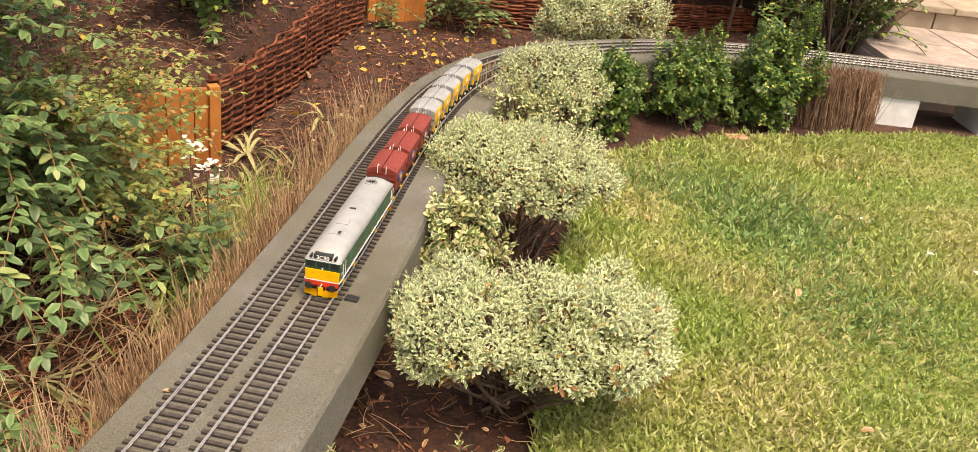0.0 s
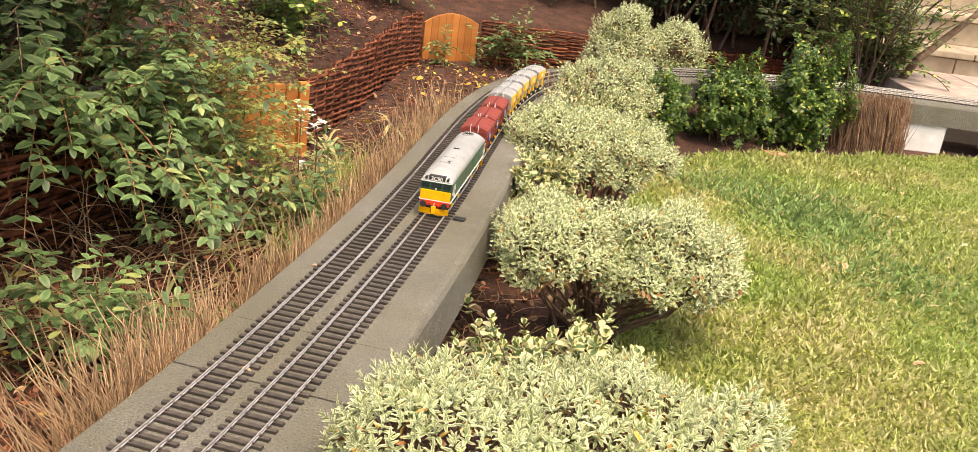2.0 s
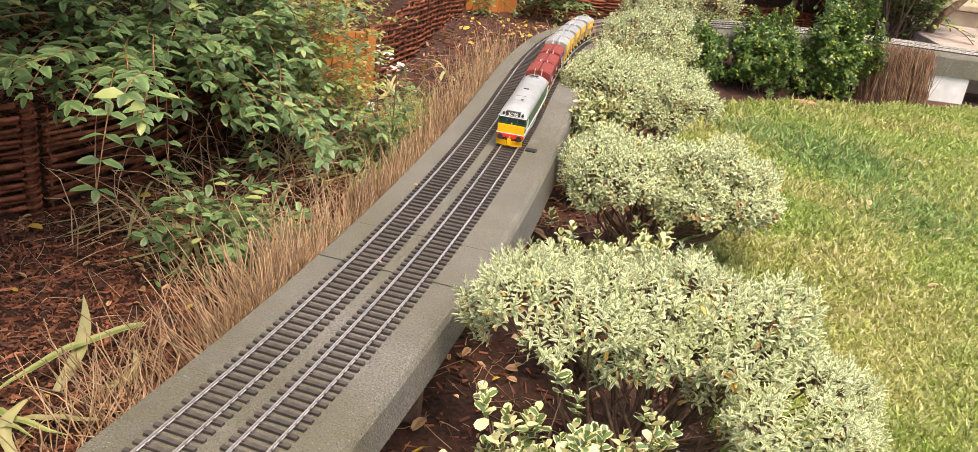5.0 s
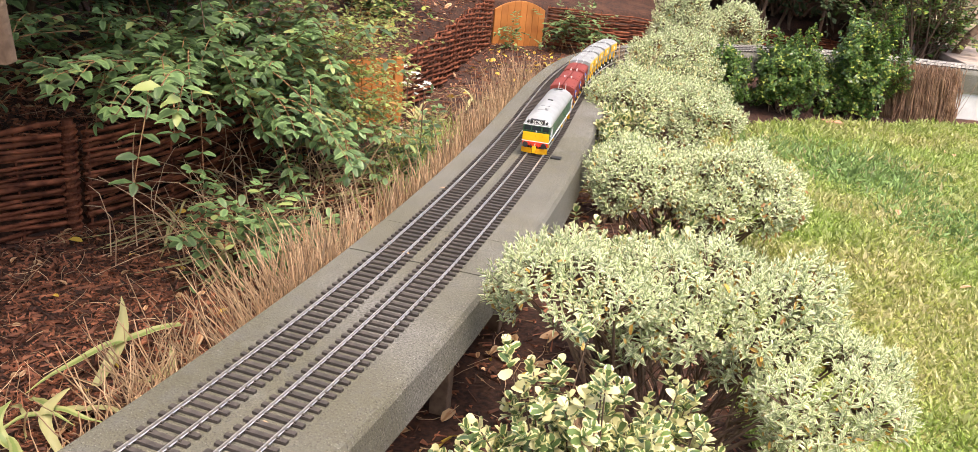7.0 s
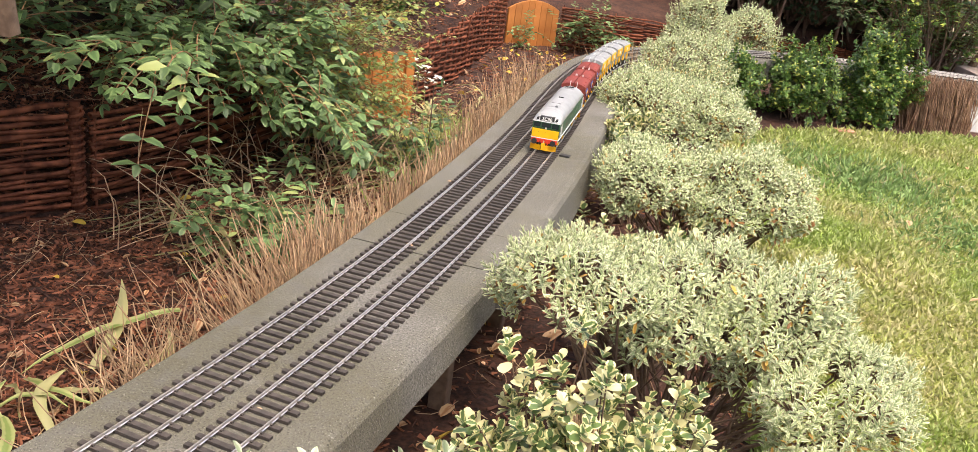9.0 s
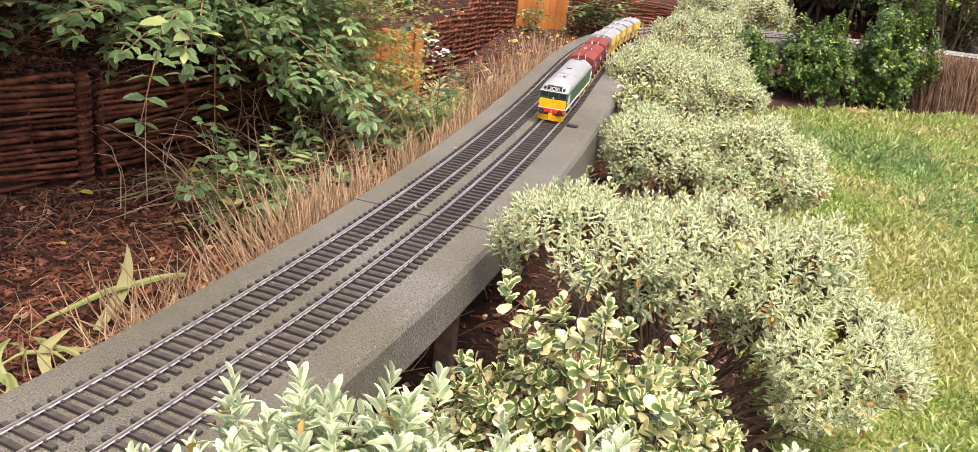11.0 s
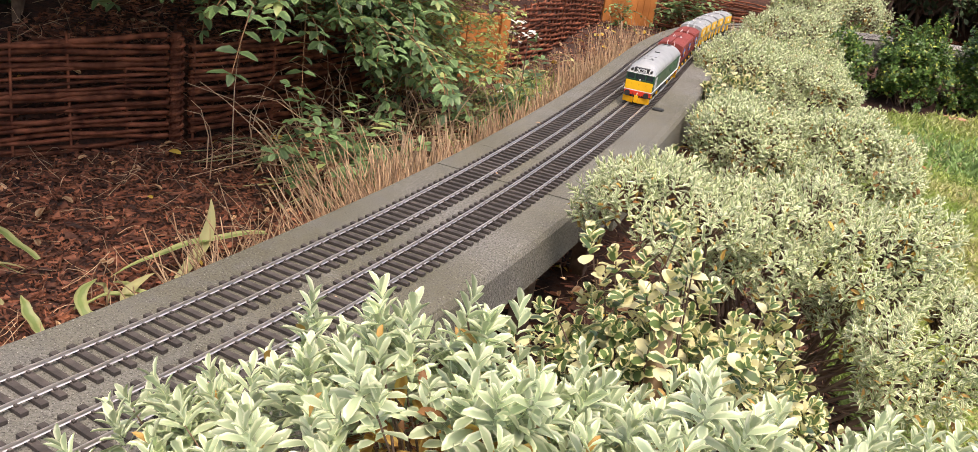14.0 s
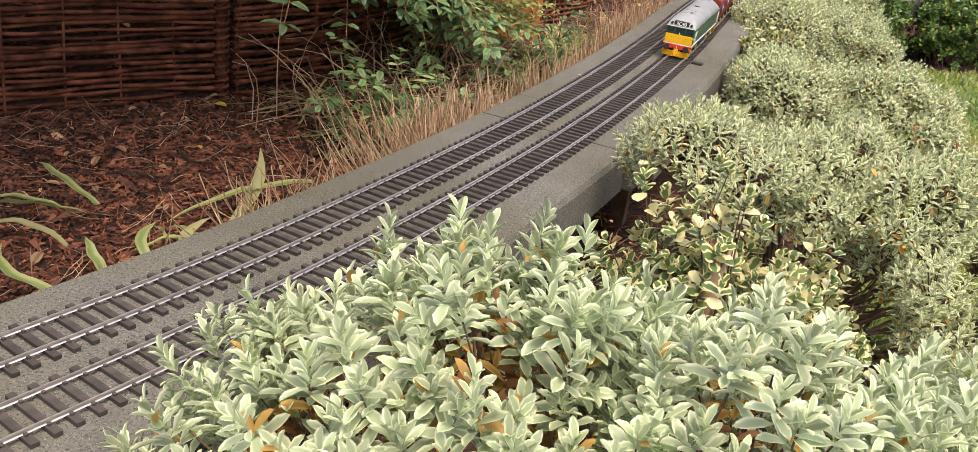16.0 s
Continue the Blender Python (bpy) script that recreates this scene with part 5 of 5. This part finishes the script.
for k, (a, az, b, bz, rise, width, pale) in enumerate(STRAPS):
    v, f, uv, at = strap_leaf((*a, GROUND + az), (*b, GROUND + bz), rise, width * 0.82, 80 + k)
    ob = bulk("strap_leaf", v, f, PALE_STRAP if pale else STRAP_GREEN, None, uv)
    ob.location = at
    tagged(ob, "broad strap leaf bleached to buff, standing from the soil" if pale else IRIS, "leaf", "fallen strap leaves")
for k, (x, y, c) in enumerate(((-0.57, 2.42, 14), (-0.5, 2.15, 12), (-0.62, 2.1, 9), (-0.4, 2.75, 6))):
    strap_plant("strap_leaf_plant", "arching narrow-leaved plant with pale striped leaves", x, y, c, 0.17, 0.012, PALE_STRAP, 90 + k, 0.35)
for k, (x, y, c) in enumerate(((-0.8, 1.15, 22), (-0.68, 1.3, 20), (-0.72, 1.65, 22), (-0.6, 1.85, 20), (-0.55, 1.62, 16), (-0.95, 1.25, 16))):
    strap_plant("strap_leaf_plant", "collapsed narrow-leaved plant with bleached straw leaves", x, y, c, 0.2, 0.007, PALE_STRAP, 100 + k, 0.7)
rng = np.random.default_rng(110)
n = 1500
pp = np.stack([rng.normal(-0.45, 0.045, n), rng.normal(1.8, 0.17, n)], 1)
tf = scatter(leaf_shape(0.035, 0.3, 0.3, simple=True), np.concatenate([pp, np.full((n, 1), GROUND)], 1), np.concatenate([rng.normal(0, 0.4, (n, 2)), np.ones((n, 1))], 1), np.concatenate([rng.normal(0, 1, (n, 2)), np.full((n, 1), 0.2)], 1), rng.uniform(0.05, 0.14, n))
tagged(bulk("wild_grass", *tf[:2], GRASS), "tuft of long green grass beside the reeds", "grass", kind="stuff")


# ---- leafy shrub arching over the hurdle ----
def arching_shrub(name, label, root_at, tips, leaf, material, seed, pairs=13, shape=None, stem_r=0.0035, lift=0.25, category="shrub"):
    rng = np.random.default_rng(seed)
    foot = np.array(root_at, float)
    root = empty(name, foot)
    tagged(root, label, category)
    leaves, stalks = [], []
    for tip in tips:
        tip = np.array(tip)
        start = foot + np.array([*rng.normal(0, 0.05, 2), 0.0])
        mid = start * 0.5 + tip * 0.5 + [0, 0, lift * rng.uniform(0.5, 1.2)] + rng.normal(0, 0.04, 3)
        t = np.linspace(0, 1, 13)[:, None]
        c = start * (1 - t) ** 2 + 2 * mid * t * (1 - t) + tip * t * t
        stalks.append(tubes(c[:-1] - foot, c[1:] - foot, stem_r * (1 - 0.8 * t[:-1, 0]), stem_r * (1 - 0.8 * t[1:, 0]), sides=5))
        twigs = [(c, 0.35, pairs)]
        for k in range(4):
            i = rng.integers(5, 12)
            e = c[i] + unit(c[i] - c[i - 2] + rng.normal(0, 0.05, 3)) * rng.uniform(0.07, 0.17) + [0, 0, rng.uniform(-0.03, 0.04)]
            b = c[i] * (1 - t) + e * t + [0, 0, 0.02] * (4 * t * (1 - t))
            stalks.append(tubes(b[:-1] - foot, b[1:] - foot, stem_r * 0.35, stem_r * 0.25, sides=4))
            twigs.append((b, 0.15, 6))
        for path, first, count in twigs:
            ts = np.linspace(first, 1, count)
            q = np.stack([np.interp(ts, t[:, 0], path[:, i]) for i in range(3)], 1)
            dr = unit(np.stack([np.interp(ts, t[:, 0], np.gradient(path[:, i])) for i in range(3)], 1))
            up = np.array([0, 0, 1.0]) + rng.normal(0, 0.25, (count, 3))
            sd = unit(np.cross(dr, up))
            for sgn in (1, -1):
                al = sd * sgn * rng.uniform(0.6, 1, (count, 1)) + dr * 0.55 + rng.normal(0, 0.25, (count, 3))
                al = al * [1, 1, 0.45] + [0, 0, 0.04]
                leaves.append(scatter(shape or leaf_shape(0.5, 0.15, 0.15), q - foot, al, up, leaf * rng.uniform(0.6, 1.15, count)))
            leaves.append(scatter(shape or leaf_shape(0.5, 0.15, 0.15), q[-1:] - foot, dr[-1:], up[-1:], [leaf * 0.8]))
    v, f, uv = joined(leaves)
    bulk("foliage", v, f, material, root, uv)
    v, f, _ = joined(stalks)
    bulk("branchwork", v, f, (BARK if stem_r > 0.005 or material == DARK else TWIG), root)
    return root


rng = np.random.default_rng(120)
tips = [(rng.uniform(-0.95, -0.45), rng.uniform(1.0, 1.75), rng.uniform(-0.06, 0.22)) for _ in range(13)]
tips += [(rng.uniform(-1.1, -0.55), rng.uniform(1.35, 2.0), rng.uniform(0.12, 0.5)) for _ in range(24)]
light_tips = [(rng.uniform(-0.88, -0.5), rng.uniform(1.55, 2.08), rng.uniform(-0.16, 0.24)) for _ in range(80)]
tips += [(rng.uniform(-1.25, -0.85), rng.uniform(0.75, 1.1), rng.uniform(0.06, 0.3)) for _ in range(6)]
tips += [(rng.uniform(-1.35, -0.82), rng.uniform(0.85, 1.3), rng.uniform(0.1, 0.5)) for _ in range(4)]
tips += [(rng.uniform(-0.8, -0.52), rng.uniform(1.22, 1.72), rng.uniform(-0.15, 0.06)) for _ in range(17)]
tips += [(-0.736, 0.583, 0.1), (-0.7, 0.64, 0.16), (-0.65, 0.58, 0.22), (-0.78, 0.63, 0.18), (-0.86, 0.66, 0.24), (-0.92, 0.74, 0.2), (-0.98, 0.84, 0.14), (-0.75, 1.0, 0.2), (-1.1, 0.95, 0.2), (-1.2, 1.0, 0.25)]
arching_shrub("leafy_shrub", "large arching shrub with soft green oval leaves, over the hurdle", (-1.08, 1.72, -0.08), tips, 0.032, GREEN, 121, 15, leaf_shape(0.52, 0.2, 0.2, blunt=0.5))
arching_shrub("leafy_shrub", "thin-stemmed shrub with small yellow-green leaves before the timber panel", (-0.9, 1.95, GROUND), light_tips, 0.021, LIME, 126, 18, leaf_shape(0.5, 0.2, 0.2, simple=True), stem_r=0.002, lift=0.16)
tips = [(rng.uniform(-1.5, -1.0), rng.uniform(1.3, 2.6), rng.uniform(0.1, 0.7)) for _ in range(40)]
tips += [(rng.uniform(-1.25, -0.78), rng.uniform(0.95, 1.95), rng.uniform(0.2, 0.6)) for _ in range(34)]
# dark growth behind the near hurdle, carried up out of view to add shade
more_tips = [(rng.uniform(-1.95, -1.3), rng.uniform(0.55, 1.5), rng.uniform(0.1, 0.8)) for _ in range(50)]
arching_shrub("dark_shrub", "dark evergreen shrub behind the hurdle, extended out of view to shade the bank", (-1.85, 1.1, -0.02), more_tips, 0.04, DARK, 125)
arching_shrub("dark_shrub", "dense dark evergreen shrub behind the hurdle", (-1.4, 2.0, -0.02), tips, 0.04, DARK, 122)
tips = [(rng.uniform(-1.0, -0.6), rng.uniform(2.6, 3.6), rng.uniform(0.02, 0.45)) for _ in range(44)]
arching_shrub("leafy_shrub", "low bushy shrub with dull green leaves on the bank", (-0.95, 3.2, -0.02), tips, 0.032, BOX, 123, lift=0.12)
tips = [(rng.uniform(-0.95, -0.5), rng.uniform(3.9, 4.6), rng.uniform(0.0, 0.3)) for _ in range(30)]
arching_shrub("leafy_shrub", "bushy shrub with fresh green leaves on the bank", (-0.75, 4.3, 0.0), tips, 0.035, GREEN, 124, lift=0.1)
for k, (x, y) in enumerate(((-0.06, 4.08), (0.02, 4.02), (-0.72, 1.05), (-0.62, 0.98), (-0.5, 1.62), (-0.34, 3.98))):
    tips = [(x + rng.normal(0, 0.04), y + rng.normal(0, 0.03), GROUND + rng.uniform(0.06, 0.2 if y > 4 else 0.12)) for _ in range(7 if y != 3.98 else 3)]
    arching_shrub("seedling", "small green leafy seedling growing in the bed", (x, y, GROUND), tips, 0.028, GREEN, 130 + k, 4, stem_r=0.0012, lift=0.03, category="plant")

# thin dry stalks tangled below the shrub
rng = np.random.default_rng(137)
n = 190
a = np.stack([rng.uniform(-1.0, -0.48, n), rng.uniform(0.95, 2.0, n), np.full(n, GROUND)], 1)
b = a + np.stack([rng.normal(0, 0.13, n), rng.normal(-0.05, 0.13, n), rng.uniform(0.02, 0.24, n)], 1)
sv, sf = tubes(a, b, 0.0014, 0.0007, np.stack([rng.normal(0, 0.02, n), rng.normal(0, 0.02, n), rng.uniform(0.0, 0.05, n)], 1), 4, 4)
tagged(bulk("dry_stalks", sv, sf, STRAW), "tangle of thin dry stalks below the shrub", "stalks", kind="stuff")

# ---- what stands behind ----
def stone_wall(name, label, x0, y0, x1, y1, z0, z1, seed, material, course=0.1, length=0.2):
    rng = np.random.default_rng(seed)
    wall = empty(name, (x0, y0, z0))
    tagged(wall, label, "wall", kind="structure")
    run, turn = math.hypot(x1 - x0, y1 - y0), math.degrees(math.atan2(y1 - y0, x1 - x0))
    m = pose(0, 0, 0, 0, 0, turn)
    block("backing", (0, 0.02, 0), (run, 0.12, z1 - z0), material, wall, m=m)
    z = 0.0
    while z < z1 - z0 - 0.02:
        h = min(course * rng.uniform(0.8, 1.25), z1 - z0 - z)
        x = -rng.uniform(0, length)
        while x < run:
            l = length * rng.uniform(0.6, 1.4)
            a, b = max(x, 0), min(x + l, run)
            if b - a > 0.02:
                out = rng.uniform(-0.012, 0.006)
                block("stone", (a + 0.004, out, z + 0.004), (b - 0.004, 0.06, z + h - 0.004), material, wall, 0.008, m=m)
            x += l
        z += h
    return wall


stone_wall("wall_north", "rough brown rubble stone garden wall in shade", -1.3, 5.05, 1.7, 5.0, -0.15, 0.75, 141, WALL, 0.16, 0.3)
tips = [(rng.uniform(0.5, 2.0), rng.uniform(4.3, 4.85), rng.uniform(0.1, 0.75)) for _ in range(75)]
arching_shrub("dark_shrub", "dense dark evergreen shrub before the wall", (1.2, 4.75, 0.0), tips, 0.04, DARK, 151, stem_r=0.006)
tips = [(rng.uniform(1.15, 1.95), rng.uniform(3.58, 4.0), rng.uniform(0.0, 0.55)) for _ in range(70)]
arching_shrub("leafy_shrub", "twiggy evergreen shrub beside the stone steps", (1.55, 3.85, GROUND), tips, 0.03, BOX, 152, stem_r=0.006)
tips = [(rng.uniform(-0.6, 0.5), rng.uniform(4.6, 4.95), rng.uniform(0.05, 0.6)) for _ in range(40)]
arching_shrub("dark_shrub", "dark green shrub against the rubble wall", (-0.1, 4.8, 0.0), tips, 0.035, DARK, 153)
trunk_bits = tubes([(1.62, 3.8, GROUND), (1.78, 3.82, 0.08), (2.0, 3.86, 0.3)], [(1.78, 3.82, 0.08), (2.0, 3.86, 0.3), (2.3, 3.95, 0.7)], [0.022, 0.018, 0.014], [0.018, 0.014, 0.01], sides=9)
tree = empty("small_tree", (1.62, 3.8, GROUND))
tagged(tree, "slanting bare brown trunk of a small tree", "tree")
bulk("trunk", trunk_bits[0] - np.array([1.62, 3.8, GROUND]), trunk_bits[1], BARK, tree)

# tall hedge and overhead leaf mass, added largely out of view to shade the bank
def hedge(name, label, boxes, count, leaf, material, seed):
    rng = np.random.default_rng(seed)
    lo, hi = np.array(boxes[0]), np.array(boxes[1])
    root = empty(name, (*((lo + hi) / 2)[:2], lo[2]))
    tagged(root, label, "hedge")
    foot = np.array(root.location)
    p = lo + (hi - lo) * rng.random((count, 3))
    edge = np.array([noise.noise((*(q * 2.5),)) for q in p])
    mid = np.abs((p - (lo + hi) / 2) / (hi - lo) * 2).max(1)
    p = p[mid < 0.86 + 0.35 * edge]
    n = len(p)
    lf = scatter(OVAL, p - foot, rng.normal(0, 1, (n, 3)) + [0, 0, -0.2], rng.normal(0, 0.6, (n, 3)) + [0, 0, 1], leaf * rng.uniform(0.6, 1.2, n))
    bulk("foliage", lf[0], lf[1], material, root, lf[2])
    a = np.stack([rng.uniform(lo[0], hi[0], 60), rng.uniform(lo[1], hi[1], 60), np.full(60, lo[2] - 0.3)], 1)
    v, f = tubes(a - foot, a - foot + np.stack([rng.normal(0, 0.15, 60), rng.normal(0, 0.15, 60), np.full(60, (hi[2] - lo[2]) * 0.9)], 1), 0.012, 0.004, sides=5)
    bulk("branchwork", v, f, BARK, root)


# added as a shade caster; most of its height is out of view
hedge("hedge", "tall dark evergreen mass added on the bank for shade, mostly out of view", ((-2.7, 0.2, 0.1), (-1.45, 3.6, 2.2)), 15000, 0.08, DARK, 171)
hedge("hedge", "dark tangled evergreen hedge behind the near hurdle", ((-2.3, 0.85, -0.08), (-1.5, 1.7, 1.2)), 7000, 0.05, DARK, 174)
hedge("hedge", "dark tangled evergreen hedge behind the near hurdle", ((-3.0, -0.2, -0.08), (-1.85, 1.0, 1.4)), 7000, 0.05, DARK, 175)
hedge("hedge", "dark green ivy and evergreen growth before the wall", ((0.45, 4.55, 0.02), (2.0, 4.98, 0.95)), 15000, 0.042, DARK, 176)
# unseen leaf mass overhead, added to keep skylight off the near hurdle
hedge("unseen_shade_crown", "unseen mass of dark leaves added overhead to shade the bed", ((-2.2, -0.5, 0.62), (-0.72, 2.1, 1.35)), 20000, 0.08, DARK, 172)
hedge("hedge", "dark evergreen hedge above the garden wall", ((-1.6, 4.9, 0.45), (2.0, 5.7, 2.0)), 16000, 0.06, DARK, 173)

# paving and steps
paving = empty("paving", (2.6, 3.75, 0.0))
tagged(paving, "pale pinkish stone paving behind the trackbed", "paving", kind="structure")
block("bed", (-0.95, -0.28, GROUND - 0.05), (1.6, 0.42, -0.035), PAVING, paving)
for i in range(5):
    for j in range(2):
        block("paving_slab", (-0.95 + i * 0.45 + 0.004, -0.28 + j * 0.35 + 0.004, -0.035), (-0.95 + (i + 1) * 0.45 - 0.004, -0.28 + (j + 1) * 0.35 - 0.004, -0.005), PAVING, paving, 0.004)
steps = empty("stone_steps", (1.75, 4.15, -0.05))
tagged(steps, "sandstone block steps with projecting treads", "steps", kind="structure")
for k in range(4):
    y0, z0 = 0.02 + k * 0.3, k * 0.15
    block("core", (0, y0 + 0.03, z0), (2.2, y0 + 0.5, z0 + 0.118), STONE, steps)
    for i in range(6):
        x = i * 0.38 - 0.13 * (k % 2)
        block("riser_block", (max(x, 0) + 0.003, y0, z0), (x + 0.377, y0 + 0.06, z0 + 0.115), STONE, steps, 0.004)
    for i in range(5):
        block("tread", (i * 0.45 + 0.003, y0 - 0.03, z0 + 0.12), (i * 0.45 + 0.447, y0 + 0.34, z0 + 0.15), STONE, steps, 0.006)

# white blocks under the far trackbed
for k, x in enumerate((1.6, 2.02, 2.46)):
    b = block("painted_block", (-0.09, -0.12, GROUND - 0.04), (0.09, 0.1, -DEEP * 1.35), WHITE_BLOCK, None, 0.004, m=pose(0, 0, 0, 0, 0, -3))
    b.location = (x, 3.325 - 0.02 * k, 0)
    tagged(b, "white painted concrete block carrying the trackbed", "block", "painted blocks")

# small things
PETAL = leaf_material("pink_petal", (0.7, 0.35, 0.45), (0.8, 0.55, 0.6), None, 0, 0.6, 0.6, 0.3, 0.2)
WHITE_PETAL = leaf_material("white_petal", (0.75, 0.74, 0.66), (0.8, 0.79, 0.74), None, 0, 0.6, 0.6, 0.3, 0.15)
rng = np.random.default_rng(181)
for k, (x, y, z, mat, what) in enumerate(((-0.42, 4.45, 0.12, PETAL, "pink"), (-0.36, 4.5, 0.15, PETAL, "pink"), (-0.28, 4.48, 0.1, PETAL, "pink"), (-0.1, 4.46, 0.06, PETAL, "pink"), (0.05, 4.5, 0.16, PETAL, "pink"), (-0.52, 1.72, 0.05, WHITE_PETAL, "white"), (-0.47, 1.66, 0.03, WHITE_PETAL, "white"))):
    a = np.arange(18) * 2.4
    p = rng.normal(0, 0.012, (18, 3))
    fl = scatter(leaf_shape(0.8, 0.2, 0.1, simple=True), p, np.stack([np.cos(a), np.sin(a), np.full(18, 0.4)], 1), np.tile([0, 0, 1.0], (18, 1)), np.full(18, 0.015))
    root = empty("flower", (x, y, z))
    tagged(root, "small cluster of " + what + " flowers above green leaves", "flower", "flowers")
    bulk("bloom", fl[0], fl[1], mat, root, fl[2])
    gz = ground_height(x, y)
    rod("stalk", (0, 0, gz - z), (0, 0, 0), 0.0015, BARK, root, 5)
for k in range(18):
    x, y = rng.uniform(0.4, 1.7), rng.uniform(0.9, 2.7)
    lf = scatter(leaf_shape(0.6, 0.4, 0.3), np.array([[0, 0, 0.0]]), rng.normal(0, 1, (1, 3)) * [1, 1, 0.2], np.array([[0, 0, 1.0]]), [rng.uniform(0.014, 0.03)])
    ob = bulk("fallen_leaf", lf[0], lf[1], FALLEN if k % 3 else WHITE_PETAL, None, lf[2])
    ob.location = (x, y, ground_height(x, y) + 0.03)
    tagged(ob, "small fallen leaf lying on the grass" if k % 3 else "pale petal lying on the grass", "leaf", "leaves on the lawn")
n = 70
p = np.stack([rng.normal(-0.15, 0.16, n), rng.normal(3.62, 0.2, n)], 1)
p = np.array([(x, y, ground_height(x, y) + 0.012) for x, y in p])
YELLOW_LEAF = leaf_material("yellow_leaf", (0.6, 0.36, 0.03), (0.68, 0.5, 0.08), (0.45, 0.4, 0.1), 0.3, 0.6, 0.5, 0.25, 0.3)
fl = scatter(leaf_shape(0.55, 0.3, 0.3), p, rng.normal(0, 1, (n, 3)) * [1, 1, 0.3], rng.normal(0, 0.4, (n, 3)) + [0, 0, 1], rng.uniform(0.015, 0.034, n))
tagged(bulk("yellow_leaves", fl[0], fl[1], YELLOW_LEAF, None, fl[2]), "yellow fallen leaves on the soil by the hurdle", "leaves", kind="stuff")
tag = block("plant_label", (-0.012, -0.001, 0), (0.012, 0.001, 0.03), WHITE, None, 0.0005)
tag.matrix_basis = pose(-0.6, 2.18, GROUND, -20, 10, 30)
tagged(tag, "small white plastic plant label in the soil", "label")
stub_root = np.array([-0.12, 0.085, GROUND])
bits = [tubes([(0, 0, 0), (0.0, 0.005, 0.2)], [(0.0, 0.005, 0.2), (-0.005, -0.004, 0.352)], [0.008, 0.0075], [0.0075, 0.0085], sides=9)]
rng = np.random.default_rng(155)
a, q = rng.uniform(0, 2 * math.pi, 70), 0.009 * np.sqrt(rng.random(70))
base = np.stack([q * np.cos(a) - 0.005, q * np.sin(a) - 0.004, np.full(70, 0.338)], 1)
bits.append(tubes(base, base + np.stack([0.002 * np.cos(a), 0.002 * np.sin(a), rng.uniform(0.012, 0.021, 70)], 1), 0.0016, 0.0006, sides=4))
sv, sf, _ = joined(bits)
stub = bulk("dead_stem", sv, sf, STRAW)
stub.location = stub_root
tagged(stub, "pale broken dead stem with a splintered top", "stem")
sensor = block("track_sensor", (-0.011, -0.008, 0.0), (0.011, 0.008, 0.004), BLACK, None, 0.001)
sensor.matrix_basis = pose(-0.135, 1.285, 0.0, 0, 0, -12)
tagged(sensor, "small black plastic sensor box on the concrete", "sensor")
half = block("brick_piece", (-0.038, -0.022, 0), (0.038, 0.022, 0.026), material("brick", (0.4, 0.2, 0.12), (0.5, 0.28, 0.18), 40, 0.9, 0.5), None, 0.004)
half.matrix_basis = pose(0.95, 2.9, GROUND + 0.022, 0, 0, 8)
tagged(half, "piece of orange brick lying on the lawn", "brick")
for k, (x, y, z0) in enumerate(((-0.47, 0.1, 0.0005), (-0.44, 0.19, 0.0005), (-0.37, 0.68, 0.0005), (-0.28, 0.76, 0.0005), (-0.49, -0.02, 0.005), (-0.35, 1.0, 0.0005), (-0.22, 0.35, 0.0005))):
    rng = np.random.default_rng(160 + k)
    lf = scatter(leaf_shape(0.5, 0.4, 0.3), np.array([[0, 0, 0.002]]), rng.normal(0, 1, (1, 3)) * [1, 1, 0.1], np.array([[0, 0, 1.0]]), [rng.uniform(0.009, 0.016)])
    ob = bulk("fallen_leaf", lf[0], lf[1], FALLEN, None, lf[2])
    ob.location = (x, y, z0)
    tagged(ob, "small dry fallen leaf lying on the concrete", "leaf", "leaves on the trackbed")
